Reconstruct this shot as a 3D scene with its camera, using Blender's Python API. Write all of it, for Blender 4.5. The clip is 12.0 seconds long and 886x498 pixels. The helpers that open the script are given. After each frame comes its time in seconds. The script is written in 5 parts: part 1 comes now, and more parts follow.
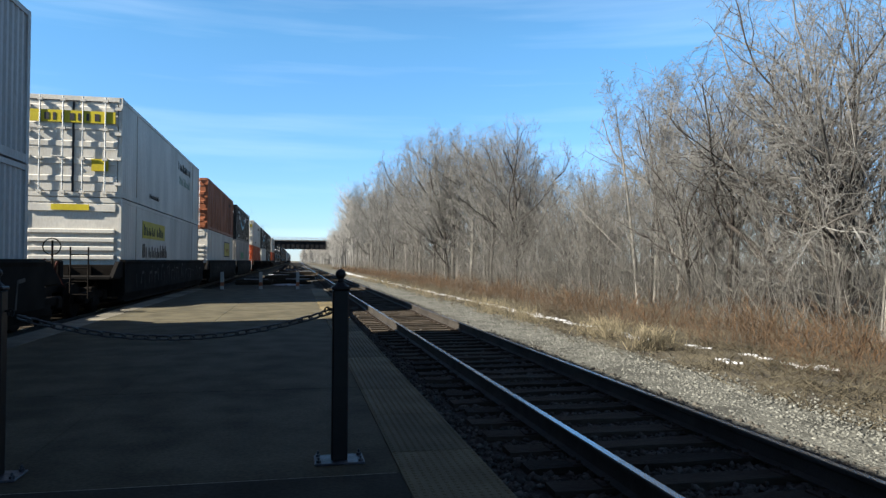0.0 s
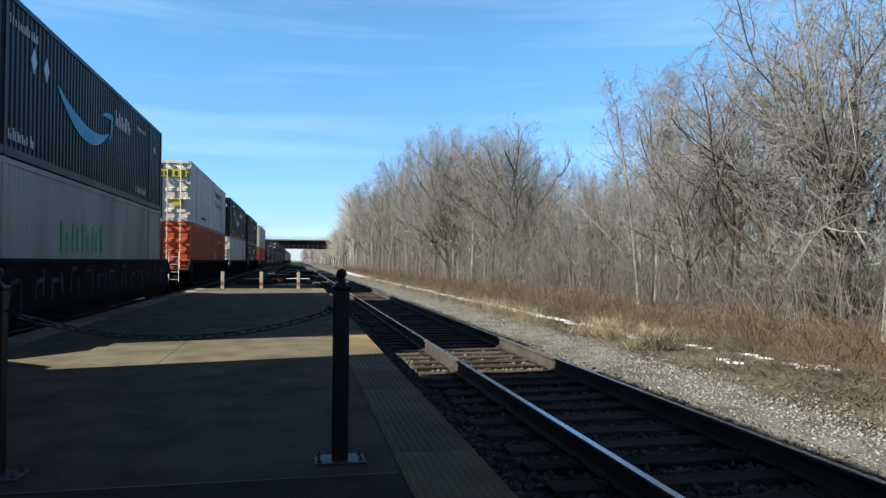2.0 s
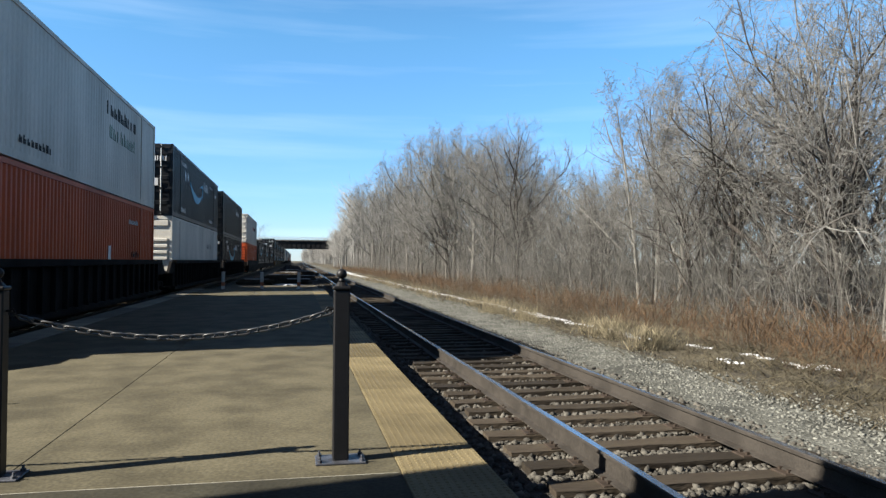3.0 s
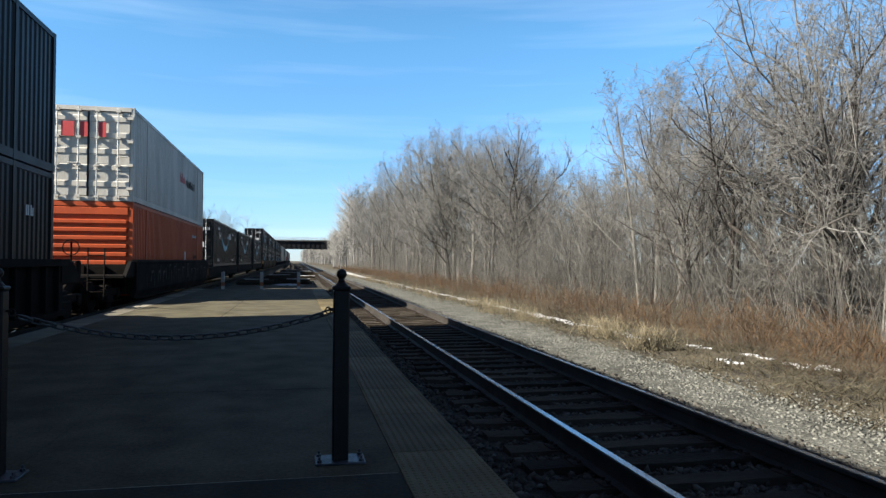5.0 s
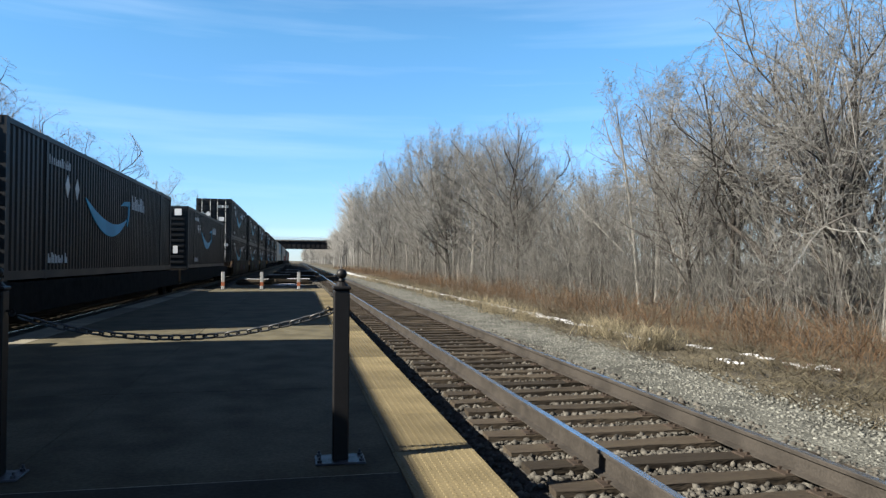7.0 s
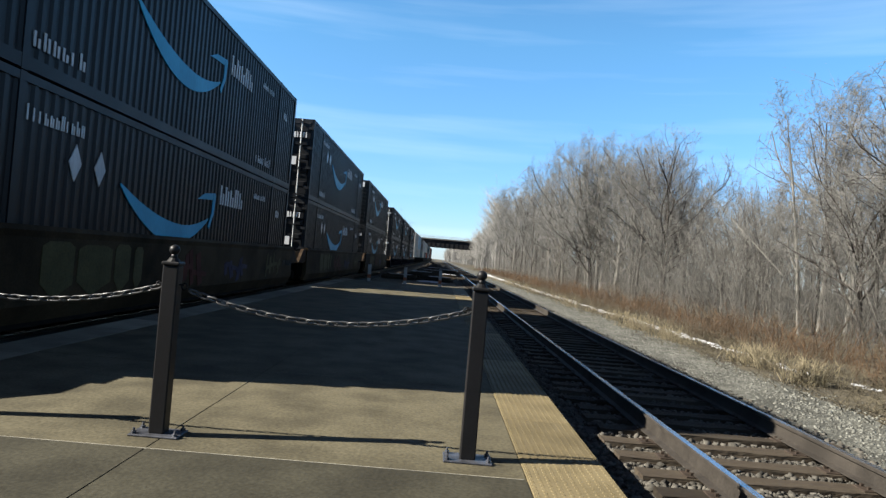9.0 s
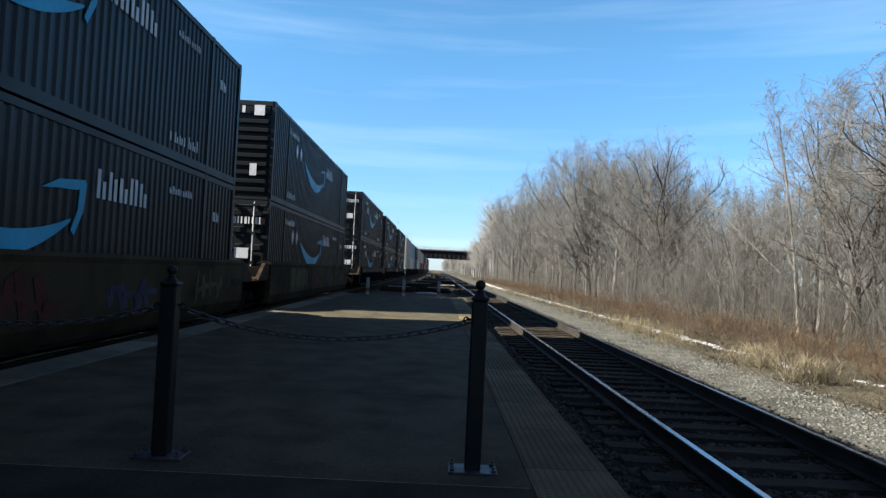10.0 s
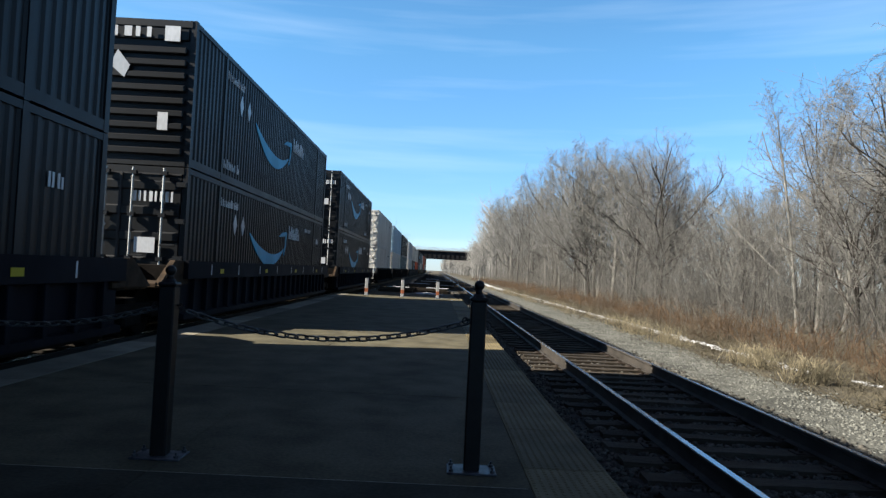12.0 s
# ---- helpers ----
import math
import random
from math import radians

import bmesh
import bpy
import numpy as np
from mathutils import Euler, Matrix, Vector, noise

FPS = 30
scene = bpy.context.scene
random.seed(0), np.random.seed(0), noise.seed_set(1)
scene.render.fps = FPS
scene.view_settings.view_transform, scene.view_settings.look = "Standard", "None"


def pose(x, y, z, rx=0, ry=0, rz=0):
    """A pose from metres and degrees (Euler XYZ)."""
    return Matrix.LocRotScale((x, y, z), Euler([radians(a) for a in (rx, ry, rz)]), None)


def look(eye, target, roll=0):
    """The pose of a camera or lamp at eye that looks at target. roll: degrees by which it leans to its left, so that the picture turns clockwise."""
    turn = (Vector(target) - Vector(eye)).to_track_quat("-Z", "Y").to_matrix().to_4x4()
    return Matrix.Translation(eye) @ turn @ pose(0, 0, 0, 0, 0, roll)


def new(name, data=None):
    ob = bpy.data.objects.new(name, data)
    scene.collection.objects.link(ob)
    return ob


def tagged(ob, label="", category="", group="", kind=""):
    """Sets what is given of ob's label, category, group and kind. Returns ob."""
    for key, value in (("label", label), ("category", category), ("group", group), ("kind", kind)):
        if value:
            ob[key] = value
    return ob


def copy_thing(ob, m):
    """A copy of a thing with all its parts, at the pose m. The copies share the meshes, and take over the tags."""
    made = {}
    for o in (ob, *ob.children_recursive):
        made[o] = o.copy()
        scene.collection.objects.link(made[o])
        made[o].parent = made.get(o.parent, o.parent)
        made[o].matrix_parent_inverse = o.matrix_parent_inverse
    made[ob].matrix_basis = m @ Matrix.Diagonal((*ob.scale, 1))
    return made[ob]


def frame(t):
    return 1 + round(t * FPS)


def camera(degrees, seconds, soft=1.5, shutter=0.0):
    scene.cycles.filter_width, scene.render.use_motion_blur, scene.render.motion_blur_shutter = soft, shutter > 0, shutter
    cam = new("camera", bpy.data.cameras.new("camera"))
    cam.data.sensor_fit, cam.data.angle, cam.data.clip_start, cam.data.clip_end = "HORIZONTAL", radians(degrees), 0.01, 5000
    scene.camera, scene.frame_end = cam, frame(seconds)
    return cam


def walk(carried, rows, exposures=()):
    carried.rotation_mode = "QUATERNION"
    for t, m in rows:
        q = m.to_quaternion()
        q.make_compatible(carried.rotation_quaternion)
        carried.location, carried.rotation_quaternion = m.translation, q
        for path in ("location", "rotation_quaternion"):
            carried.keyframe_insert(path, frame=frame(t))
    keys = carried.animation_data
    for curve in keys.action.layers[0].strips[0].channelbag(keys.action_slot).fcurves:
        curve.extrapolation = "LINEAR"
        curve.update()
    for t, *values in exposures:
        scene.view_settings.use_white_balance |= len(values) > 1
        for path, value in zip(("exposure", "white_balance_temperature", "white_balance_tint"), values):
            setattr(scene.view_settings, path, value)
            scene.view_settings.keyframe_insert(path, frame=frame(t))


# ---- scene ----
# Rails' top is z = 0, the tracks run along y.
cam = camera(64.7, 12.0, soft=1.4)
walk(cam, [
    (0, pose(0, 0, 1.452, 91.04, -0.39, -11.82)),
    (0.5, pose(0, 0, 1.452, 91.04, -0.37, -11.79)),
    (1, pose(0, 0, 1.452, 91.02, -0.43, -11.76)),
    (1.5, pose(0, 0, 1.452, 91.04, -0.37, -11.71)),
    (2, pose(0, 0, 1.452, 91.02, -0.43, -11.76)),
    (2.5, pose(0, 0, 1.452, 91.02, -0.43, -11.76)),
    (3, pose(0, 0, 1.452, 91.03, -0.39, -11.73)),
    (5, pose(0, 0, 1.452, 91.04, -0.40, -11.75)),
    (5.5, pose(0, 0, 1.452, 91.04, -0.40, -11.75)),
    (6, pose(0, 0, 1.452, 91.04, -0.40, -11.72)),
    (6.5, pose(0, 0, 1.452, 91.04, -0.39, -11.75)),
    (8.5, pose(0, 0, 1.452, 91.00, -0.54, -11.34)),
    (8.6, pose(0, 0, 1.452, 91.44, -0.83, -9.25)),
    (8.7, pose(0, 0, 1.452, 91.53, -0.98, -8.85)),
    (8.8, pose(0, 0, 1.452, 90.77, -2.50, -5.49)),
    (8.9, pose(0, 0, 1.452, 90.70, -4.79, -0.47)),
    (9, pose(0, 0, 1.452, 90.85, -4.84, -0.20)),
    (9.1, pose(0, 0, 1.452, 91.05, -4.34, -0.15)),
    (9.2, pose(0, 0, 1.452, 91.54, -3.73, 0.10)),
    (9.5, pose(0, 0, 1.452, 91.75, -2.79, -0.60)),
    (10, pose(0, 0, 1.452, 91.74, -2.82, -0.37)),
    (10.5, pose(0, 0, 1.452, 91.73, -2.81, -0.43)),
    (11, pose(0, 0, 1.452, 91.75, -2.84, -0.49)),
    (11.5, pose(0, 0, 1.452, 91.76, -2.86, -0.45)),
    (12, pose(0, 0, 1.452, 91.78, -2.84, -0.46)),
])

# ---- light ----
SUN_TO = Vector((-0.98, -0.2, 0.0)).normalized() * math.cos(radians(33)) + Vector((0, 0, math.sin(radians(33))))
sun = new("sun", bpy.data.lights.new("sun", "SUN"))
sun.data.energy, sun.data.angle, sun.data.color = 5.0, radians(0.55), (1.0, 0.94, 0.83)
sun.matrix_world = look(SUN_TO * 100, (0, 0, 0))
scene.view_settings.exposure = 2.1

world = bpy.data.worlds.new("sky")
scene.world = world
world.use_nodes = True
wn, wl = world.node_tree.nodes, world.node_tree.links
sky = wn.new("ShaderNodeTexSky")
sky.sky_type, sky.sun_disc = "NISHITA", False
sky.sun_elevation, sky.sun_rotation = radians(33), math.atan2(SUN_TO.x, SUN_TO.y)
sky.air_density, sky.dust_density, sky.ozone_density = 1.0, 0.1, 3.0
wb = wn["Background"]
wb.inputs["Strength"].default_value = 0.044
# thin cirrus streaks
wc = wn.new("ShaderNodeTexCoord")
wm = wn.new("ShaderNodeMapping")
wm.inputs["Rotation"].default_value = (0, 0.01, 0.35)
wm.inputs["Scale"].default_value = (1.2, 1.2, 17)
wz = wn.new("ShaderNodeTexNoise")
wz.inputs["Scale"].default_value, wz.inputs["Detail"].default_value = 1.6, 5
wr = wn.new("ShaderNodeValToRGB")
wr.color_ramp.elements[0].position, wr.color_ramp.elements[1].position = 0.5, 0.9
wr.color_ramp.elements[1].color = (0.16, 0.16, 0.16, 1)
wx = wn.new("ShaderNodeMixRGB")
wx.inputs["Color2"].default_value = (8.5, 9.5, 10.5, 1)
wl.new(wc.outputs["Generated"], wm.inputs["Vector"])
wl.new(wm.outputs["Vector"], wz.inputs["Vector"])
wl.new(wz.outputs["Fac"], wr.inputs["Fac"])
wl.new(wr.outputs["Color"], wx.inputs["Fac"])
# saturated blue low down, paler at the horizon
ws = wn.new("ShaderNodeSeparateXYZ")
wl.new(wc.outputs["Generated"], ws.inputs["Vector"])
wg = wn.new("ShaderNodeValToRGB")
wg.color_ramp.elements[0].position, wg.color_ramp.elements[0].color = 0.0, (0.58, 0.75, 1.12, 1)
wg.color_ramp.elements[1].position, wg.color_ramp.elements[1].color = 0.3, (0.64, 1.04, 1.18, 1)
# above the view the sky is dimmed and greyed to deepen the shade
for zpos, zcol in ((0.38, (0.64, 1.03, 1.16, 1)), (0.6, (0.60, 0.46, 0.47, 1))):
    wg.color_ramp.elements.new(zpos).color = zcol
wl.new(ws.outputs["Z"], wg.inputs["Fac"])
wt = wn.new("ShaderNodeMixRGB")
wt.blend_type = "MULTIPLY"
wt.inputs["Fac"].default_value = 1.0
wl.new(wg.outputs["Color"], wt.inputs["Color2"])
wl.new(sky.outputs["Color"], wt.inputs["Color1"])
wl.new(wt.outputs["Color"], wx.inputs["Color1"])
wl.new(wx.outputs["Color"], wb.inputs["Color"])

# ---- materials ----
def mat(name, base, rough=0.8, dark=0.6, scale=6.0, fine=60.0, bump=0.2, metal=0.0, vary="", tint=None, stretch=(1, 1, 1), depth=0.01, spread=(0.72, 1.18), gloss=0.12):
    """A surface with stains (scale) and grain (fine), per metre; vary: 'object' or 'island' shifts its value piece by piece."""
    m = bpy.data.materials.new(name)
    m.use_nodes = True
    n, l = m.node_tree.nodes, m.node_tree.links
    b = n["Principled BSDF"]
    b.inputs["Roughness"].default_value, b.inputs["Metallic"].default_value = rough, metal
    b.inputs["Specular IOR Level"].default_value = gloss
    tc, mp = n.new("ShaderNodeTexCoord"), n.new("ShaderNodeMapping")
    mp.inputs["Scale"].default_value = stretch
    l.new(tc.outputs["Object"], mp.inputs["Vector"])
    big, small = n.new("ShaderNodeTexNoise"), n.new("ShaderNodeTexNoise")
    big.inputs["Scale"].default_value, big.inputs["Detail"].default_value = scale, 6
    small.inputs["Scale"].default_value, small.inputs["Detail"].default_value = fine, 3
    for t in (big, small):
        l.new(mp.outputs["Vector"], t.inputs["Vector"])
    mix = n.new("ShaderNodeMixRGB")
    t2 = tint or tuple(c * dark for c in base)
    mix.inputs["Color1"].default_value, mix.inputs["Color2"].default_value = (*t2, 1), (*base, 1)
    ramp = n.new("ShaderNodeValToRGB")
    ramp.color_ramp.elements[0].position, ramp.color_ramp.elements[1].position = 0.35, 0.62
    l.new(big.outputs["Fac"], ramp.inputs["Fac"])
    l.new(ramp.outputs["Color"], mix.inputs["Fac"])
    grain = n.new("ShaderNodeMapRange")
    grain.inputs["From Min"].default_value, grain.inputs["From Max"].default_value = 0.3, 0.7
    grain.inputs["To Min"].default_value, grain.inputs["To Max"].default_value = spread
    l.new(small.outputs["Fac"], grain.inputs["Value"])
    hsv = n.new("ShaderNodeHueSaturation")
    l.new(mix.outputs["Color"], hsv.inputs["Color"])
    value = grain.outputs["Result"]
    if vary:
        info = n.new("ShaderNodeObjectInfo" if vary == "object" else "ShaderNodeNewGeometry")
        rnd = info.outputs["Random" if vary == "object" else "Random Per Island"]
        mr = n.new("ShaderNodeMapRange")
        mr.inputs["To Min"].default_value, mr.inputs["To Max"].default_value = 0.55, 1.4
        l.new(rnd, mr.inputs["Value"])
        mul = n.new("ShaderNodeMath")
        mul.operation = "MULTIPLY"
        l.new(value, mul.inputs[0]), l.new(mr.outputs["Result"], mul.inputs[1])
        value = mul.outputs["Value"]
    l.new(value, hsv.inputs["Value"])
    l.new(hsv.outputs["Color"], b.inputs["Base Color"])
    rr = n.new("ShaderNodeMapRange")
    rr.inputs["To Min"].default_value, rr.inputs["To Max"].default_value = min(1, rough + 0.12), max(0.03, rough - 0.12)
    l.new(big.outputs["Fac"], rr.inputs["Value"])
    l.new(rr.outputs["Result"], b.inputs["Roughness"])
    if bump:
        bp = n.new("ShaderNodeBump")
        bp.inputs["Strength"].default_value, bp.inputs["Distance"].default_value = bump, depth
        l.new(small.outputs["Fac"], bp.inputs["Height"])
        l.new(bp.outputs["Normal"], b.inputs["Normal"])
    return m


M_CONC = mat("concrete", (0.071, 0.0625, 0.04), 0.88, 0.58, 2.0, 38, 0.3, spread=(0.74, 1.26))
M_CONC_DARK = mat("grimy_concrete", (0.033, 0.0305, 0.021), 0.9, 0.58, 2.0, 38, 0.3, spread=(0.74, 1.26))
M_CONC_SIDE = mat("concrete_face", (0.07, 0.062, 0.046), 0.9, 0.5, 2, 40, 0.5)
M_JOINT = mat("joint_sealant", (0.2, 0.19, 0.16), 0.7, 0.7, 5, 60, 0.1)
M_TACT = mat("tactile_tile", (0.1087, 0.087, 0.047), 0.75, 0.75, 2.5, 90, 0.2, vary="object")
M_TACT_L = mat("edge_paving", (0.155, 0.142, 0.11), 0.8, 0.75, 2.5, 90, 0.2, vary="object")
M_POST = mat("post_paint", (0.0075, 0.0073, 0.0078), 0.45, 0.7, 9, 120, 0.06, gloss=0.18)
M_PLATE = mat("plate_steel", (0.066, 0.0688, 0.0798), 0.45, 0.5, 12, 120, 0.15, metal=0.4)
M_CHAIN = mat("galvanised_chain", (0.075, 0.075, 0.075), 0.4, 0.6, 20, 200, 0.1, metal=0.6)
M_RAIL = mat("rail_rust", (0.0345, 0.0302, 0.0259), 0.62, 0.6, 3, 50, 0.3)
M_HEAD = mat("polished_rail", (0.42, 0.45, 0.5), 0.2, 0.85, 3, 80, 0.05, metal=0.95, stretch=(1, 0.05, 1))
M_TIE = mat("weathered_tie", (0.036, 0.029, 0.0205), 0.9, 0.4, 4, 30, 0.9, vary="object", stretch=(0.3, 2.2, 1), depth=0.02, tint=(0.03, 0.0235, 0.0175))
M_TIEPLATE = mat("tie_plate", (0.035, 0.026, 0.02), 0.75, 0.6, 9, 60, 0.3)
M_STONE = mat("ballast_stone", (0.066, 0.061, 0.052), 0.9, 0.6, 14, 90, 0.4, vary="island")
M_GRAVEL_STONE = mat("gravel_stone", (0.118, 0.118, 0.104), 0.9, 0.65, 14, 90, 0.4, vary="island")
M_RUST = mat("rusty_brown_steel", (0.036, 0.022, 0.012), 0.8, 0.45, 5, 50, 0.3)
M_BED = mat("ballast_bed", (0.044, 0.041, 0.036), 0.95, 0.5, 8, 45, 1.0, depth=0.03)
M_GRAVEL = mat("gravel_ground", (0.09, 0.09, 0.078), 0.95, 0.45, 1.6, 26, 1.0, depth=0.03, spread=(0.5, 1.5))
M_SOIL = mat("grassy_soil", (0.08, 0.069, 0.047), 0.95, 0.55, 1.3, 22, 1.0, tint=(0.042, 0.038, 0.031), depth=0.05)
M_SNOW = mat("old_snow", (0.33, 0.335, 0.345), 0.6, 0.85, 3, 40, 0.3)
M_GRASS = mat("dry_grass", (0.178, 0.152, 0.1), 0.85, 0.8, 3, 30, 0, vary="island")
M_SEDGE = mat("matted_grass", (0.072, 0.062, 0.042), 0.9, 0.6, 1.5, 30, 0, vary="island")
M_BRUSH = mat("brown_brush", (0.084, 0.051, 0.028), 0.85, 0.6, 0.55, 20, 0, vary="island", tint=(0.051, 0.04, 0.029))
M_THICKET = mat("grey_thicket", (0.112, 0.107, 0.097), 0.85, 0.6, 0.7, 20, 0, vary="island")
M_BARK = mat("grey_bark", (0.066, 0.061, 0.055), 0.9, 0.5, 4, 40, 0.5, stretch=(1, 1, 0.25), vary="object")
M_BARK_DARK = mat("dark_bark", (0.034, 0.029, 0.025), 0.9, 0.5, 4, 40, 0.5, stretch=(1, 1, 0.25))
M_BARK_PALE = mat("pale_bark", (0.16, 0.152, 0.135), 0.85, 0.55, 4, 40, 0.4, stretch=(1, 1, 0.4))
M_TWIG = mat("twigs", (0.131, 0.128, 0.121), 0.85, 0.65, 0.8, 20, 0, vary="island")
M_BRIDGE = mat("bridge_steel", (0.013, 0.0135, 0.015), 0.8, 0.6, 0.5, 8, 0.1)
M_BRIDGE_C = mat("bridge_concrete", (0.12, 0.117, 0.11), 0.9, 0.6, 0.5, 8, 0.1)
M_MOUND = mat("dark_earth", (0.014, 0.012, 0.01), 0.95, 0.5, 1, 12, 1.0, depth=0.05)


def paint(name, c, rough=0.5, dark=0.72, shine=0.22):
    return mat(name, c, rough, dark, 0.7, 25, 0.05, stretch=(1, 1, 0.35), gloss=shine, spread=(0.9, 1.08))


M_NAVY = paint("navy_paint", (0.0042, 0.005, 0.0064), 0.42, shine=0.2)
M_NAVY_FR = paint("navy_frame_paint", (0.006, 0.0072, 0.0092), 0.45, shine=0.22)
M_WHITE = paint("white_paint", (0.46, 0.435, 0.385), 0.5)
M_REEFER = paint("grimy_beige_paint", (0.31, 0.285, 0.25), 0.6, 0.65)
M_GREY = paint("pale_grey_paint", (0.35, 0.35, 0.345), 0.5)
M_WORN = paint("worn_pale_paint", (0.3, 0.3, 0.29), 0.5)
M_ORANGE = paint("orange_paint", (0.36, 0.06, 0.016), 0.5)
M_MAROON = paint("faded_orange_paint", (0.29, 0.095, 0.042), 0.6, 0.5)
M_TEAL = paint("dark_green_paint", (0.05, 0.09, 0.1), 0.5)
M_PALEBLUE = paint("pale_blue_paint", (0.3, 0.42, 0.5), 0.5)
M_BLUE = paint("sign_blue", (0.009, 0.28, 0.46), 0.45)
M_MARK = paint("white_marking", (0.5, 0.51, 0.52), 0.5)
M_DIAMOND = paint("reflective_white", (0.42, 0.44, 0.46), 0.3)
M_YELLOW = paint("yellow_sign", (0.4, 0.32, 0.015), 0.5)
M_RED = paint("red_marking", (0.45, 0.06, 0.06), 0.5)
M_GREEN = paint("green_marking", (0.06, 0.3, 0.14), 0.5)
M_FADED = paint("faded_green_marking", (0.26, 0.33, 0.27), 0.5)
M_BLACK = paint("black_marking", (0.02, 0.02, 0.022), 0.6)
M_GALV = mat("galvanised_rod", (0.42, 0.42, 0.4), 0.4, 0.75, 10, 90, 0.05, metal=0.35)
M_CAR_BROWN = mat("brown_car_paint", (0.044, 0.0295, 0.0152), 0.75, 0.4, 1.0, 30, 0.1, gloss=0.06)
M_CAR_GREY = mat("grimy_car_paint", (0.0085, 0.0077, 0.0072), 0.8, 0.5, 1.2, 30, 0.15, gloss=0.04)
M_CAR_BLUE = mat("blue_car_paint", (0.0045, 0.0053, 0.0095), 0.65, 0.6, 1.0, 30, 0.1, gloss=0.06)
M_GEAR = mat("running_gear", (0.0095, 0.0078, 0.0066), 0.85, 0.6, 4, 40, 0.3, gloss=0.04)
M_HOSE = mat("dull_red_brake_parts", (0.05, 0.014, 0.009), 0.75, 0.5, 8, 60, 0.2)
M_GRAF_R = mat("dull_red_spray_paint", (0.06, 0.014, 0.009), 0.7, 0.7, 2, 30, 0)
M_GRAF_V = mat("violet_spray_paint", (0.04, 0.032, 0.06), 0.7, 0.7, 2, 30, 0)
M_GRAF_Y = mat("olive_spray_paint", (0.06, 0.051, 0.02), 0.7, 0.8, 2, 30, 0)
M_GRAF_W = mat("pale_spray_paint", (0.045, 0.045, 0.043), 0.7, 0.35, 3, 30, 0)


# ---- building helpers ----
def box(bm, x0, x1, y0, y1, z0, z1, bevel=0.0):
    r = bmesh.ops.create_cube(bm, size=1)
    for v in r["verts"]:
        v.co = Vector(((x0 + x1) / 2 + v.co.x * (x1 - x0), (y0 + y1) / 2 + v.co.y * (y1 - y0), (z0 + z1) / 2 + v.co.z * (z1 - z0)))
    if bevel:
        es = list({e for v in r["verts"] for e in v.link_edges})
        bmesh.ops.bevel(bm, geom=es, offset=bevel, segments=1, affect="EDGES")


def rod(bm, a, b, r0, r1=None, n=8):
    """A round bar from a to b."""
    a, b = Vector(a), Vector(b)
    d = b - a
    m = Matrix.Translation((a + b) / 2) @ d.to_track_quat("Z", "Y").to_matrix().to_4x4()
    bmesh.ops.create_cone(bm, cap_ends=True, segments=n, radius1=r0, radius2=r0 if r1 is None else r1, depth=d.length, matrix=m)


def sphere(bm, c, r, u=12, v=8):
    bmesh.ops.create_uvsphere(bm, u_segments=u, v_segments=v, radius=r, matrix=Matrix.Translation(c))


def prism(bm, pts, x0, x1):
    """A flat shape given as (y, z) points, between two x."""
    a = [bm.verts.new((x0, y, z)) for y, z in pts]
    b = [bm.verts.new((x1, y, z)) for y, z in pts]
    n = len(pts)
    bm.faces.new(a), bm.faces.new(b[::-1])
    for i in range(n):
        bm.faces.new((a[i], b[i], b[(i + 1) % n], a[(i + 1) % n]))


def mesh_of(name, bm, material, smooth=False):
    bmesh.ops.recalc_face_normals(bm, faces=bm.faces)
    me = bpy.data.meshes.new(name)
    bm.to_mesh(me)
    bm.free()
    me.materials.append(material)
    if smooth:
        me.polygons.foreach_set("use_smooth", [True] * len(me.polygons))
    return me


def part(name, bm, material, parent, label="", smooth=False):
    ob = new(name, mesh_of(name, bm, material, smooth))
    ob.parent = parent
    return tagged(ob, label)


def piece(name, me, parent, m):
    ob = new(name, me)
    ob.parent = parent
    ob.matrix_basis = m
    return ob


def thing(name, label, category, group="", m=None):
    ob = new(name)
    ob.empty_display_size = 0.2
    if m is not None:
        ob.matrix_basis = m
    return tagged(ob, label, category, group)


def raw(name, verts, faces, material):
    """A mesh from arrays: verts (n, 3), faces (m, 3 or 4)."""
    me = bpy.data.meshes.new(name)
    verts, faces = np.asarray(verts, np.float32), np.asarray(faces, np.int32)
    k = faces.shape[1]
    me.vertices.add(len(verts)), me.loops.add(faces.size), me.polygons.add(len(faces))
    me.vertices.foreach_set("co", verts.ravel())
    me.loops.foreach_set("vertex_index", faces.ravel())
    me.polygons.foreach_set("loop_start", np.arange(0, faces.size, k, dtype=np.int32))
    me.update(calc_edges=True)
    me.materials.append(material)
    return me


def tubes(p0, p1, r0, r1, k=4):
    """Open tapered tubes, one from each p0 to p1."""
    p0, p1 = np.asarray(p0, float), np.asarray(p1, float)
    r0, r1 = np.asarray(r0, float)[:, None], np.asarray(r1, float)[:, None]
    d = p1 - p0
    d /= np.linalg.norm(d, axis=1, keepdims=True) + 1e-9
    ref = np.where(np.abs(d[:, 2:3]) > 0.8, np.array([[1.0, 0, 0]]), np.array([[0, 0, 1.0]]))
    u = np.cross(d, ref)
    u /= np.linalg.norm(u, axis=1, keepdims=True)
    w = np.cross(d, u)
    n = len(p0)
    vs = np.zeros((n, 2 * k, 3))
    for i in range(k):
        a = 2 * math.pi * i / k
        o = u * math.cos(a) + w * math.sin(a)
        vs[:, i], vs[:, k + i] = p0 + o * r0, p1 + o * r1
    f = np.array([[i, (i + 1) % k, k + (i + 1) % k, k + i] for i in range(k)])
    return vs.reshape(-1, 3), (f[None] + (np.arange(n) * 2 * k)[:, None, None]).reshape(-1, 4)


